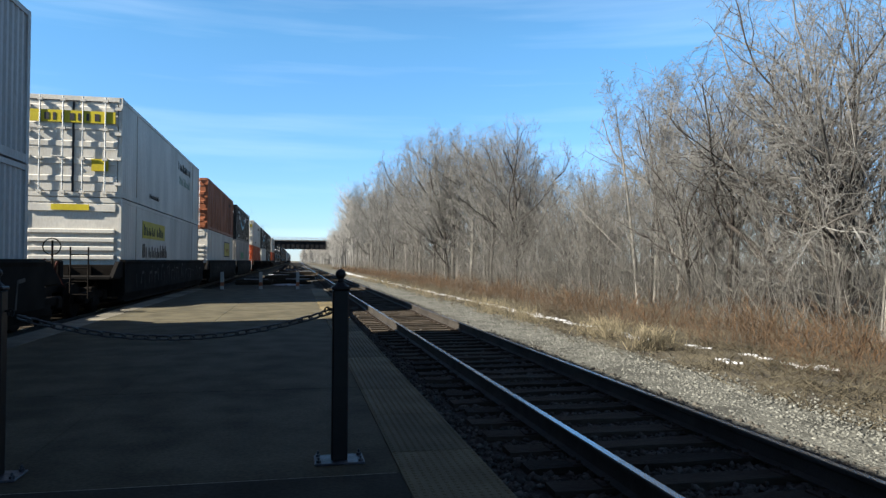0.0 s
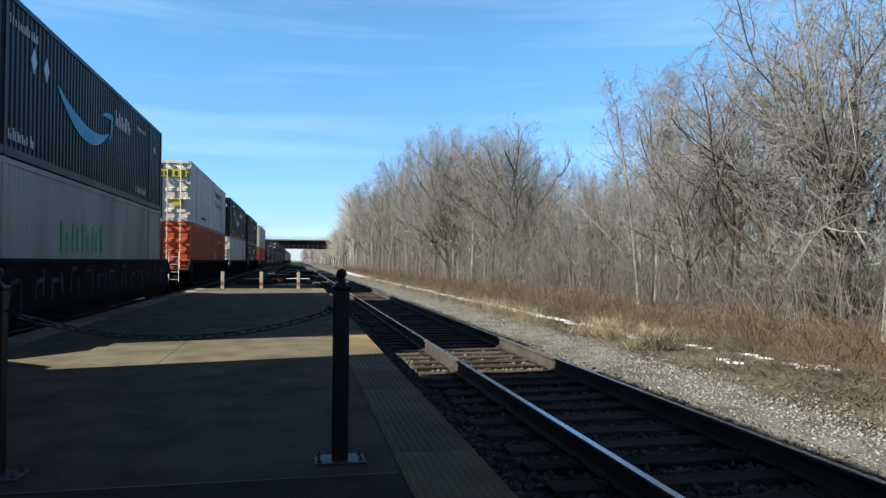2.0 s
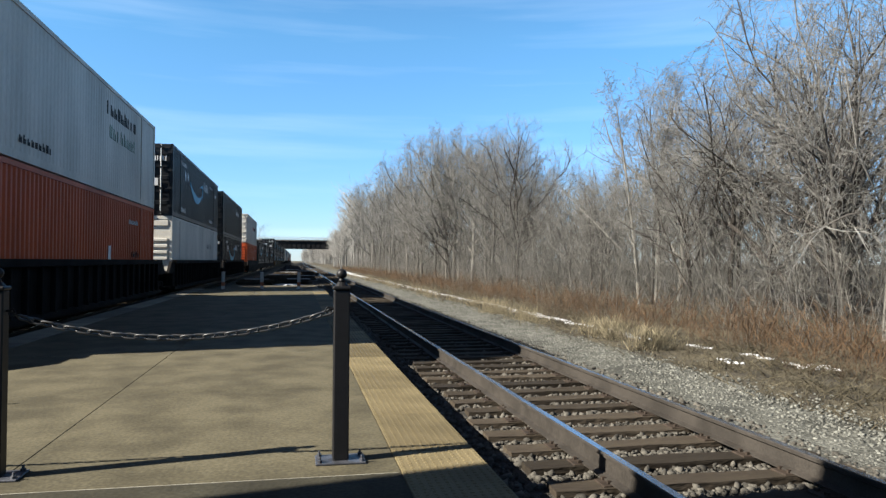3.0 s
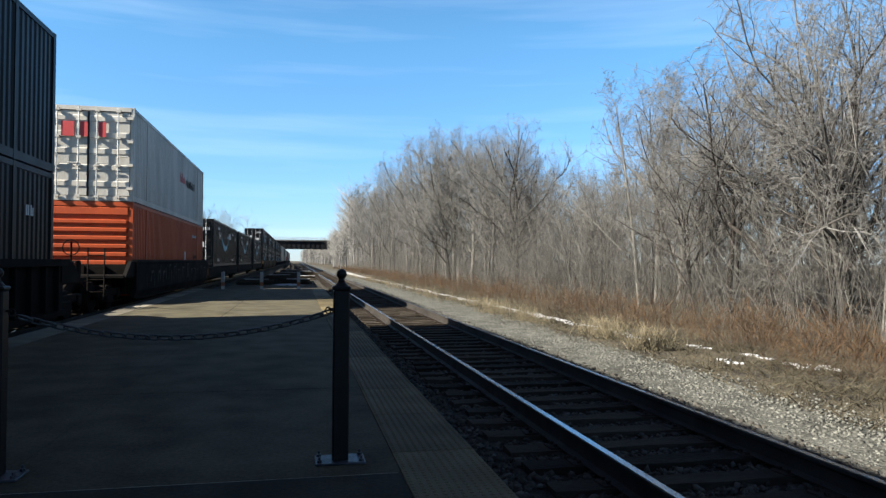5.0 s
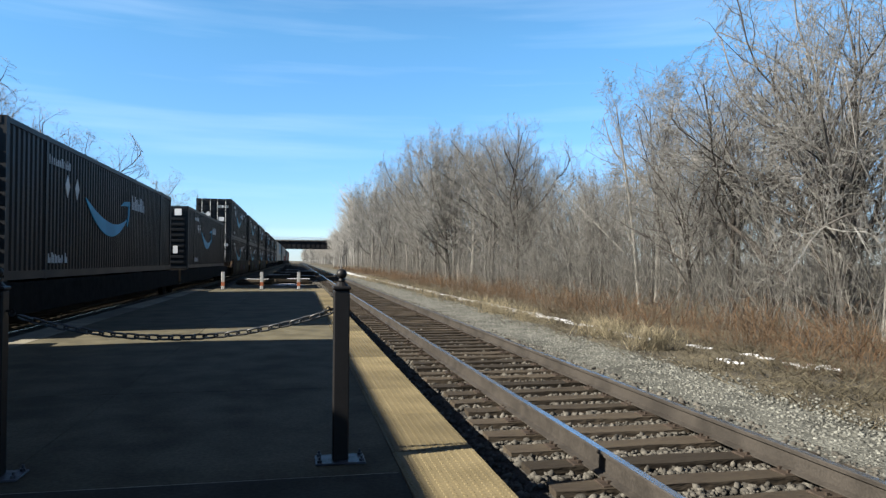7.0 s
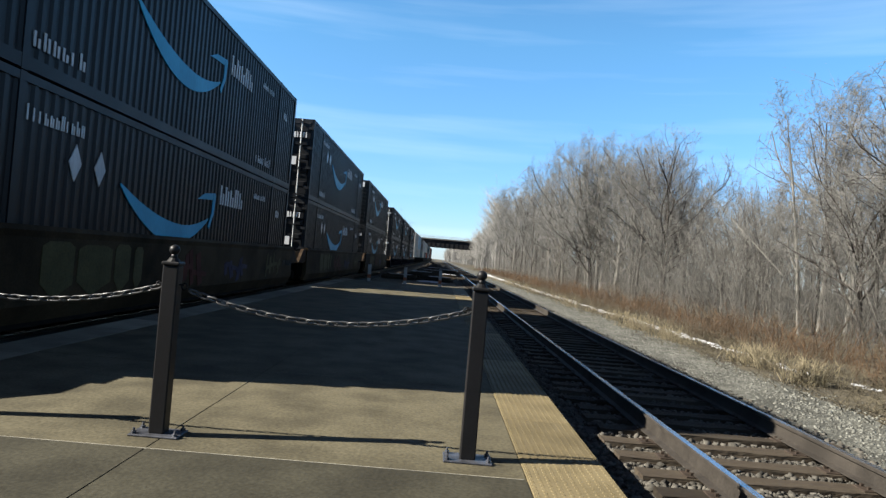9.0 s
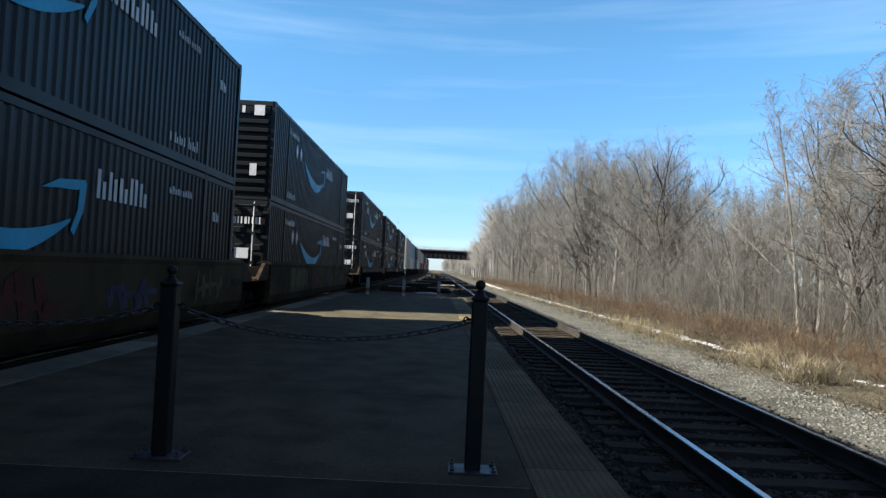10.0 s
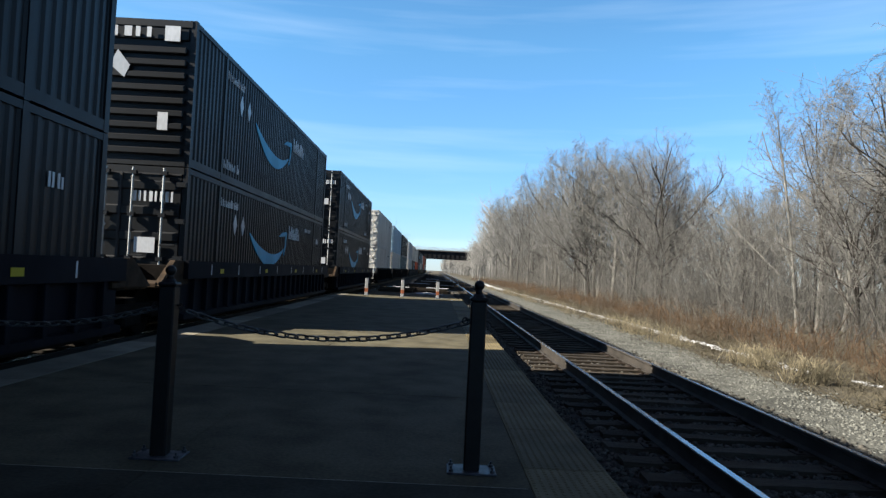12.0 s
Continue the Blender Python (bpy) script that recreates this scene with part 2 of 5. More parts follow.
def spikes(p0, p1, r0, first=0):
    """Thin tapering twigs, three-sided and pointed."""
    p0, p1 = np.asarray(p0, float), np.asarray(p1, float)
    r0 = np.asarray(r0, float)[:, None]
    d = p1 - p0
    d /= np.linalg.norm(d, axis=1, keepdims=True) + 1e-9
    ref = np.where(np.abs(d[:, 2:3]) > 0.8, np.array([[1.0, 0, 0]]), np.array([[0, 0, 1.0]]))
    u = np.cross(d, ref)
    u /= np.linalg.norm(u, axis=1, keepdims=True)
    w = np.cross(d, u)
    vs = np.stack([p0 + u * r0, p0 - (u * 0.5 - w * 0.87) * r0, p0 - (u * 0.5 + w * 0.87) * r0, p1], 1)
    f = np.array([[0, 1, 3], [1, 2, 3], [2, 0, 3]])
    return vs.reshape(-1, 3), (f[None] + (np.arange(len(p0)) * 4)[:, None, None]).reshape(-1, 3) + first


def tri(quads):
    return np.concatenate([quads[:, (0, 1, 2)], quads[:, (0, 2, 3)]])


# ---- setting ----
PLAT = 0.136
EDGE_R, IN_R, EDGE_L, IN_L = 1.224, 0.648, -4.67, -4.12
Y_END = 33.6
XL, XR = 2.342, 3.852
TRAIN_X = -6.27


def make_ground():
    bm = bmesh.new()
    xs = [-2500, -400, -60, -20, -9, -4.5, 0, 4.6, 6.6, 9, 13, 20, 40, 90, 400, 2500]
    ys = [-1500, -200, -40, -12, 0, 6, 12, 20, 30, 45, 70, 110, 180, 320, 700, 3000]
    grid = [[bm.verts.new((x, y, -0.29 if x < 6 else -0.27 + 0.05 * noise.noise((x * 0.3, y * 0.2, 0)))) for y in ys] for x in xs]
    for i in range(len(xs) - 1):
        for j in range(len(ys) - 1):
            bm.faces.new((grid[i][j], grid[i + 1][j], grid[i + 1][j + 1], grid[i][j + 1]))
    ob = new("ground", mesh_of("ground", bm, M_SOIL))
    tagged(ob, "brown winter soil and thin dry grass beside the tracks", "ground", kind="structure")
    # gravel shoulder beside the near track
    bm = bmesh.new()
    last = None
    for j in range(140):
        y = -12 + 600 * (j / 139) ** 2
        w = 6.0 + 0.5 * min(1, max(0, (y - 10) / 8)) + 0.45 * noise.noise((y * 0.35, 3, 0)) + 0.3 * noise.noise((y * 1.3, 7, 0))
        row = [bm.verts.new((x, y, z)) for x, z in ((4.4, -0.235), (5.4, -0.245), (w, -0.262 if w < 6 else -0.25), (w + 0.25, -0.32))]
        if last:
            for a in range(3):
                bm.faces.new((last[a], last[a + 1], row[a + 1], row[a]))
        last = row
    ob = new("gravel_shoulder", mesh_of("gravel_shoulder", bm, M_GRAVEL))
    tagged(ob, "pale crushed gravel shoulder along the track", "gravel", kind="structure")


def make_bed(name, xc, label):
    bm = bmesh.new()
    prof = [(-2.6, -0.3), (-1.75, -0.25), (-0.8, -0.25), (0, -0.255), (0.8, -0.25), (1.75, -0.25), (2.6, -0.3)]
    if xc > 0:
        prof[0] = (EDGE_R - xc - 0.05, -0.3)
    else:
        prof[-1] = (EDGE_L - xc + 0.05, -0.3)
    ys = [-30, 0, 5, 10, 20, 40, 80, 160, 320, 700]
    rows = [[bm.verts.new((xc + x, y, z)) for x, z in prof] for y in ys]
    for a, b in zip(rows, rows[1:]):
        for i in range(len(prof) - 1):
            bm.faces.new((a[i], a[i + 1], b[i + 1], b[i]))
    ob = new(name, mesh_of(name, bm, M_BED))
    return tagged(ob, label, "track bed", kind="structure")


RAIL_PROFILE = [(-0.07, -0.18), (0.07, -0.18), (0.07, -0.17), (0.012, -0.155), (0.01, -0.05), (0.036, -0.035), (0.037, -0.01), (0.03, -0.003), (-0.03, -0.003), (-0.037, -0.01), (-0.036, -0.035), (-0.01, -0.05), (-0.012, -0.155), (-0.07, -0.17)]


def make_track(name, xa, xb, label, near):
    t = thing(name, label, "railway track")
    t["kind"] = "structure"
    for x in (xa, xb):
        bm = bmesh.new()
        a = [bm.verts.new((x + px, -30, pz)) for px, pz in RAIL_PROFILE]
        b = [bm.verts.new((x + px, 700, pz)) for px, pz in RAIL_PROFILE]
        for i in range(len(a)):
            bm.faces.new((a[i], a[(i + 1) % len(a)], b[(i + 1) % len(a)], b[i]))
        bm.faces.new(a), bm.faces.new(b)
        r = part("rail", bm, M_RAIL, t, "rusty steel rail")
        bm = bmesh.new()
        box(bm, x - 0.029, x + 0.029, -30, 700, -0.004, 0.0)
        part("rail_head", bm, M_HEAD, r, "polished running surface")
    bm = bmesh.new()
    box(bm, -1.3, 1.3, -0.115, 0.115, -0.16, 0)
    bmesh.ops.subdivide_edges(bm, edges=[e for e in bm.edges if abs(e.verts[0].co.x - e.verts[1].co.x) > 1], cuts=7, use_grid_fill=True)
    tie_meshes = []
    for k in range(5):
        b2 = bm.copy()
        for v in b2.verts:
            v.co += Vector((0.05 * noise.noise((k * 9, v.co.y * 9, v.co.z * 9)), 0.022 * noise.noise((v.co.x * 2.2 + k * 5, v.co.y * 4, v.co.z)), 0.014 * noise.noise((v.co.x * 3 + k * 7, v.co.y * 6, 2))))
        tie_meshes.append(mesh_of("tie", b2, M_TIE))
    bm.free()
    bm = bmesh.new()
    for s in (xa, xb):
        box(bm, s - (xa + xb) / 2 - 0.17, s - (xa + xb) / 2 + 0.17, -0.09, 0.09, -0.005, 0.012, 0.004)
        for dx in (-0.11, 0.11):
            for dy in (-0.05, 0.05):
                box(bm, s - (xa + xb) / 2 + dx - 0.014, s - (xa + xb) / 2 + dx + 0.014, dy - 0.012, dy + 0.012, 0.01, 0.035)
    plate_mesh = mesh_of("tie_plate", bm, M_TIEPLATE)
    rng = random.Random(5)
    xc = (xa + xb) / 2
    y = -2.0
    i = 0
    while y < (118 if near else 60):
        m = pose(xc + rng.uniform(-0.06, 0.06), y + rng.uniform(-0.03, 0.03), -0.19 + rng.uniform(-0.008, 0.004), 0, 0, rng.uniform(-1.2, 1.2))
        o = piece("tie", tie_meshes[i % 5], t, m)
        if near and y < 26:
            piece("tie_plate", plate_mesh, o, Matrix.Identity(4))
        y += 0.53
        i += 1
    return t


def stones(name, n, area, z, size, seed, label, density=None, material=None):
    """Loose stones over a stretch of ground."""
    rs = np.random.RandomState(seed)
    x0, x1, y0, y1 = area
    u = rs.rand(n)
    x = x0 + (x1 - x0) * rs.rand(n)
    y = y0 + (y1 - y0) * u ** 1.7
    if density is not None:
        keep = density(x, y, rs)
        x, y = x[keep], y[keep]
    n = len(x)
    octa = np.array([[1, 0, 0], [0, 1, 0], [-1, 0, 0], [0, -1, 0], [0.2, 0.1, 0.8], [0, 0, -0.8], [0.6, 0.6, 0.5], [-0.6, -0.55, 0.45]])
    fc = np.array([[0, 6, 4], [6, 1, 4], [1, 2, 4], [2, 7, 4], [7, 3, 4], [3, 0, 4], [1, 0, 5], [2, 1, 5], [3, 2, 5], [0, 3, 5], [0, 1, 6], [2, 3, 7]])
    s = size * (0.5 + rs.rand(n, 1, 1) ** 2 * 1.3) * (0.7 + 0.6 * rs.rand(n, 1, 3))
    v = octa[None] * s * (0.75 + 0.5 * rs.rand(n, 8, 1))
    a = rs.rand(n) * 6.283
    tilt = (rs.rand(n) - 0.5) * 1.4
    ca, sa, ct, st = np.cos(a), np.sin(a), np.cos(tilt), np.sin(tilt)
    vx, vz = v[..., 0] * ct[:, None] + v[..., 2] * st[:, None], -v[..., 0] * st[:, None] + v[..., 2] * ct[:, None]
    out = np.stack([vx * ca[:, None] - v[..., 1] * sa[:, None] + x[:, None], vx * sa[:, None] + v[..., 1] * ca[:, None] + y[:, None], vz + z + size * 0.2], -1)
    f = (fc[None] + (np.arange(n) * 8)[:, None, None]).reshape(-1, 3)
    ob = new(name, raw(name, out.reshape(-1, 3), f, material or M_STONE))
    return tagged(ob, label, "stones", kind="stuff")


def make_platform():
    base = new("platform", None)
    bm = bmesh.new()
    box(bm, EDGE_L + 0.03, EDGE_R - 0.03, -14, Y_END, -0.5, PLAT - 0.05)
    me = mesh_of("platform", bm, M_CONC_SIDE)
    bpy.data.objects.remove(base)
    p = tagged(new("platform", me), "low concrete station platform between two tracks", "platform", kind="structure")
    # slabs, with joints at x = -1.7 and about every 6 m
    xs = [IN_L, -1.72, IN_R]
    ys = [-14, -7.65, -4.65, -1.65, 1.35, 4.35, 7.35, 10.35, 13.35, 16.35, 19.35, 22.4, 25.4, 28.4, Y_END]
    for i in range(2):
        for y0, y1 in zip(ys, ys[1:]):
            bm = bmesh.new()
            box(bm, xs[i] + 0.002, xs[i + 1] - 0.002, y0 + 0.005, y1 - 0.005, PLAT - 0.12, PLAT, 0.003)
            # slabs nearer than y = 4 take the darker concrete
            part("slab", bm, M_CONC if y0 > 4 else M_CONC_DARK, p, "" if y0 > 4 else "darker concrete slab")
    bm = bmesh.new()
    for y in ys[3:-1:2]:
        box(bm, IN_L + 0.02, IN_R - 0.02, y - 0.011, y + 0.011, PLAT - 0.05, PLAT - 0.0015)
    part("joint_sealant", bm, M_JOINT, p, "pale sealant in the slab joints")
    # tactile tiles with domes along the near edge, plain paving along the other
    bm = bmesh.new()
    w, ln = EDGE_R - IN_R, 1.2
    box(bm, 0.003, w, 0.003, ln - 0.003, -0.1, 0, 0.004)
    nx, ny = 11, 23
    for i in range(nx):
        for j in range(ny):
            cx, cy = (i + 0.5) * w / nx, (j + 0.5) * ln / ny
            b = [bm.verts.new((cx + dx * 0.013, cy + dy * 0.013, -0.001)) for dx, dy in ((-1, -1), (1, -1), (1, 1), (-1, 1))]
            t = [bm.verts.new((cx + dx * 0.007, cy + dy * 0.007, 0.0042)) for dx, dy in ((-1, -1), (1, -1), (1, 1), (-1, 1))]
            bm.faces.new(t)
            for k in range(4):
                bm.faces.new((b[k], b[(k + 1) % 4], t[(k + 1) % 4], t[k]))
    tile = mesh_of("tactile_tile", bm, M_TACT)
    bm = bmesh.new()
    box(bm, 0.003, w, 0.003, ln - 0.003, -0.1, 0, 0.004)
    flat = mesh_of("tactile_tile", bm, M_TACT)
    bm = bmesh.new()
    box(bm, 0.0, IN_L - EDGE_L - 0.003, 0.003, ln - 0.003, -0.1, 0, 0.004)
    left = mesh_of("edge_tile", bm, M_TACT_L)
    for k in range(39):
        y = -13.2 + k * 1.2
        piece("tactile_tile", tile if -3 < y < 26 else flat, p, pose(IN_R, y, PLAT + 0.003))
        piece("edge_tile", left, p, pose(EDGE_L, y, PLAT + 0.003))
    return p


make_ground()
make_bed("near_ballast_bed", (XL + XR) / 2, "dark gravel bed of the near track")
make_bed("train_ballast_bed", TRAIN_X, "dark gravel bed under the freight train")


# ---- posts and chains ----
def make_post(x, y, eyes=(-1, 1)):
    t = thing("bollard", "black square metal bollard with ball finial on a bolted plate", "bollard", "chained bollards", pose(x, y, PLAT))
    bm = bmesh.new()
    box(bm, -0.052, 0.052, -0.052, 0.052, 0.01, 1.125, 0.008)
    part("post", bm, M_POST, t)
    bm = bmesh.new()
    box(bm, -0.06, 0.06, -0.06, 0.06, 1.125, 1.15, 0.008)
    rod(bm, (0, 0, 1.148), (0, 0, 1.175), 0.05, 0.027, 12)
    part("cap", bm, M_POST, t)
    bm = bmesh.new()
    rod(bm, (0, 0, 1.17), (0, 0, 1.205), 0.026, 0.017, 10)
    sphere(bm, (0, 0, 1.229), 0.035, 16, 10)
    part("ball_finial", bm, M_POST, t, smooth=True)
    bm = bmesh.new()
    box(bm, -0.162, 0.162, -0.11, 0.11, 0, 0.014, 0.004)
    pl = part("base_plate", bm, M_PLATE, t, "grey steel base plate")
    for dx in (-0.135, 0.135):
        for dy in (-0.075, 0.075):
            bm = bmesh.new()
            rod(bm, (dx, dy, 0.012), (dx, dy, 0.03), 0.017, 0.017, 6)
            rod(bm, (dx, dy, 0.03), (dx, dy, 0.05), 0.008, 0.008, 6)
            part("bolt", bm, M_PLATE, pl)
    for s in eyes:
        bm = bmesh.new()
        rod(bm, (s * 0.05, 0, 1.0), (s * 0.085, 0, 1.0), 0.007, 0.007, 6)
        for k in range(10):
            a, b = k * 0.628, (k + 1) * 0.628
            rod(bm, (s * 0.085 + 0.018 * math.cos(a), 0, 0.99 + 0.022 * math.sin(a)), (s * 0.085 + 0.018 * math.cos(b), 0, 0.99 + 0.022 * math.sin(b)), 0.005, 0.005, 5)
        part("chain_eye", bm, M_POST, t)
    return t


def make_marker_post(x, y):
    """A plain square post at the end of the platform."""
    t = thing("marker_post", "worn grey square steel post with a faded red band", "post", "posts at the platform end", pose(x, y, PLAT))
    bm = bmesh.new()
    box(bm, -0.07, 0.07, -0.07, 0.07, 0.01, 0.8, 0.01)
    part("post", bm, M_WORN, t)
    bm = bmesh.new()
    box(bm, -0.078, 0.078, -0.078, 0.078, 0.8, 0.83, 0.008)
    part("cap", bm, M_POST, t, "black cap")
    bm = bmesh.new()
    box(bm, -0.073, 0.073, -0.073, 0.073, 0.16, 0.34, 0.006)
    part("band", bm, M_MAROON, t, "faded red band")
    bm = bmesh.new()
    box(bm, -0.12, 0.12, -0.12, 0.12, 0, 0.014, 0.004)
    part("base_plate", bm, M_PLATE, t, "grey steel base plate")
    return t


def link_mesh():
    bm = bmesh.new()
    ring = []
    n, k = 12, 6
    for i in range(n):
        a = 2 * math.pi * i / n
        c = Vector((0.03 * math.cos(a) + (0.014 if math.cos(a) > 0 else -0.014), 0.0, 0.019 * math.sin(a)))
        out = Vector((math.cos(a), 0, math.sin(a)))
        ring.append([bm.verts.new(c + out * (0.0068 * math.cos(b)) + Vector((0, 0.0068 * math.sin(b), 0))) for b in (2 * math.pi * j / k for j in range(k))])
    for i in range(n):
        for j in range(k):
            bm.faces.new((ring[i][j], ring[(i + 1) % n][j], ring[(i + 1) % n][(j + 1) % k], ring[i][(j + 1) % k]))
    return mesh_of("link", bm, M_CHAIN, True)


LINK = link_mesh()


def make_chain(xa, xb, y, sag, lean):
    c = thing("chain", "galvanised steel chain hanging between two black bollards", "chain", "chains", pose(0, 0, 0))
    z0 = PLAT + 0.975
    pts = []
    for i in range(400):
        u = i / 399
        pts.append(Vector((xa + (xb - xa) * u, y + lean * 4 * u * (1 - u), z0 - sag * 4 * u * (1 - u))))
    step, acc, k = 0.068, 0.0, 0
    for a, b in zip(pts, pts[1:]):
        acc += (b - a).length
        if acc >= step:
            acc -= step
            d = (b - a).normalized()
            m = Matrix.Translation(b) @ d.to_track_quat("X", "Z").to_matrix().to_4x4() @ pose(0, 0, 0, 45 + (k % 2) * 90, 0, 0)
            piece("link", LINK, c, m)
            k += 1
    return c


POST_Y = 4.675
POSTS = (0.287, -1.772, -3.83)


# ---- woods ----
# the skyline of the woods: bearing from the platform in degrees, rise for each metre of distance
SKYLINE = ((1.5, 0.03), (2.8, 0.036), (3.4, 0.042), (3.9, 0.07), (4.6, 0.1), (5.6, 0.122), (6.9, 0.144), (8.1, 0.146), (9.3, 0.176), (10.6, 0.192), (12.5, 0.2), (14.3, 0.195), (15.3, 0.208), (17.1, 0.216), (19.6, 0.213), (20.5, 0.188), (21.6, 0.158), (23.4, 0.158), (25.3, 0.164), (25.9, 0.26), (27.4, 0.285), (28.9, 0.27), (30.3, 0.297), (32.4, 0.293), (34.4, 0.32), (35.9, 0.366), (38.2, 0.42), (44.1, 0.46))


def crest(x, y, half=0.0):
    """How high the woods grow at a place; half: half a crown's width."""
    def rise(b):
        for (b0, r0), (b1, r1) in zip(SKYLINE, SKYLINE[1:]):
            if b0 <= b <= b1:
                return r0 + (r1 - r0) * (b - b0) / (b1 - b0)
        return SKYLINE[0][1] if b < SKYLINE[0][0] else SKYLINE[-1][1]

    b = math.degrees(math.atan2(x, y))
    spread = math.degrees(math.atan2(half, max(1.0, math.hypot(x, y))))
    depth = 0.2036 * x + 0.979 * y
    return 1.5 + depth * min(rise(b - spread), rise(b), rise(b + spread))


FORMS = {
    # per level: share of the parent's length, joints, wobble, lift, children, first child at, angle
    "round": ((0.4, 4, 0.07, 0.02, 10, 0.26, 0.98), (1.15, 7, 0.18, 0.085, 10, 0.22, 0.85), (0.4, 4, 0.2, 0.1, 7, 0.12, 0.85), (0.5, 2, 0.24, 0.1, 5, 0.1, 0.8), (0.6, 1, 0.1, 0.0, 0, 0, 0)),
    "tall": ((0.88, 9, 0.035, 0.03, 20, 0.25, 0.42), (0.3, 5, 0.15, 0.2, 6, 0.2, 0.8), (0.5, 3, 0.2, 0.06, 5, 0.15, 0.85), (0.5, 2, 0.26, 0.03, 4, 0.1, 0.85), (0.6, 1, 0.1, 0.0, 0, 0, 0)),
    "lean": ((0.6, 5, 0.12, 0.03, 9, 0.4, 0.8), (0.85, 6, 0.18, 0.06, 8, 0.2, 0.85), (0.45, 4, 0.22, 0.03, 7, 0.15, 0.85), (0.5, 2, 0.26, 0.0, 5, 0.1, 0.85), (0.6, 1, 0.1, 0.0, 0, 0, 0)),
}


def grow(seed, height, style):
    """The segments of one bare tree: start, end, radii and level."""
    r = random.Random(seed)
    segs = []
    form = FORMS[style]

    def branch(p, d, length, rad, level):
        _, n, wobble, lift, kids, lo, angle = form[level]
        pts = [(p, rad)]
        for i in range(n):
            d = (d + Vector((r.gauss(0, wobble), r.gauss(0, wobble), r.gauss(0, wobble) + lift))).normalized()
            q = p + d * (length / n)
            r1 = max(rad * (1 - (0.7 if level else (0.35 if style == "round" else 0.75)) * (i + 1) / n), 0.004)
            segs.append((p, q, pts[-1][1], r1, level))
            p = q
            pts.append((q, r1))
        turn = r.uniform(0, 6.28)
        for k in range(kids):
            u = lo + (1 - lo) * (k + r.random()) / kids
            i = min(int(u * n), n - 1)
            a, b = pts[i], pts[i + 1]
            f = u * n - i
            q = a[0].lerp(b[0], f)
            base_r = a[1] + (b[1] - a[1]) * f
            axis = (b[0] - a[0]).normalized()
            turn += 2.4 + r.uniform(-0.5, 0.5)
            ref = axis.orthogonal().normalized()
            side = ref * math.cos(turn) + axis.cross(ref) * math.sin(turn)
            ang = r.uniform(0.6, 1.25) * angle * (1.15 - 0.45 * u if level == 0 else 1)
            nd = axis * math.cos(ang) + side * math.sin(ang)
            ln = length * form[level + 1][0] * r.uniform(0.6, 1.15) * (1 if level == 0 and style == "round" else 1.2 - 0.5 * u)
            branch(q, nd, ln, max(base_r * (r.uniform(0.28, 0.42) if style == "tall" and level == 0 else r.uniform(0.45, 0.68)), 0.0068), level + 1)

    lean = {"round": 0.08, "tall": 0.02, "lean": 0.5}[style]
    d0 = Vector((r.uniform(-1, 1) * lean, r.uniform(-1, 1) * lean, 1)).normalized()
    branch(Vector((0, 0, -0.1)), d0, height * form[0][0], height * (0.0125 if style != "tall" else 0.0085), 0)
    top = max(q[1].z for q in segs)
    k = height / top
    if style != "tall":
        # the outer twigs end on a rounded dome
        mid, wide, tall = Vector((0, 0, 0.52 * top)), 0.42 * top, 0.46 * top

        def dome(p):
            q = p - mid
            m = math.sqrt((q.x * q.x + q.y * q.y) / wide ** 2 + (q.z / tall) ** 2 if q.z > 0 else (q.x * q.x + q.y * q.y) / wide ** 2)
            return p if m < 0.86 or p.z < 0.2 * top else mid + q * ((0.86 + 0.14 * math.tanh((m - 0.86) / 0.14)) / m)

        segs = [(dome(a), dome(b), r0, r1, lv) for a, b, r0, r1, lv in segs]
        k = height / max(q[1].z for q in segs)
    return [(a * k, b * k, r0, r1, lv) for a, b, r0, r1, lv in segs]


def tree_meshes(seed, height, style, bark):
    segs = grow(seed, height, style)
    cut = 3 if bark is M_BARK_DARK else 2
    s = [q for q in segs if q[4] < cut]
    v, f = tubes([q[0] for q in s], [q[1] for q in s], [q[2] for q in s], [q[3] for q in s], 5)
    trunk = raw("trunk", v, f, bark)
    s = [q for q in segs if cut <= q[4] < 4]
    v, f = tubes([q[0] for q in s], [q[1] for q in s], [q[2] for q in s], [q[3] for q in s], 3)
    s = [q for q in segs if q[4] == 4]
    v2, f2 = spikes([q[0] for q in s], [q[1] for q in s], [q[2] for q in s], len(v))
    crown = raw("crown", np.concatenate([v, v2]), np.concatenate([tri(f), f2]), M_TWIG)
    return trunk, crown


TREE_KINDS = [("round", 13, 1, M_BARK), ("round", 11, 2, M_BARK), ("tall", 12, 3, M_BARK_PALE), ("tall", 11, 4, M_BARK), ("lean", 10, 5, M_BARK_DARK), ("round", 12, 6, M_BARK_DARK), ("round", 10, 7, M_BARK_PALE), ("lean", 11, 8, M_BARK), ("round", 11, 9, M_BARK_DARK)]
TREE_LABELS = {"round": "bare deciduous tree with a spreading twiggy crown", "tall": "slim upright bare tree with short branches", "lean": "leaning bare tree with crooked limbs"}
tree_first = []


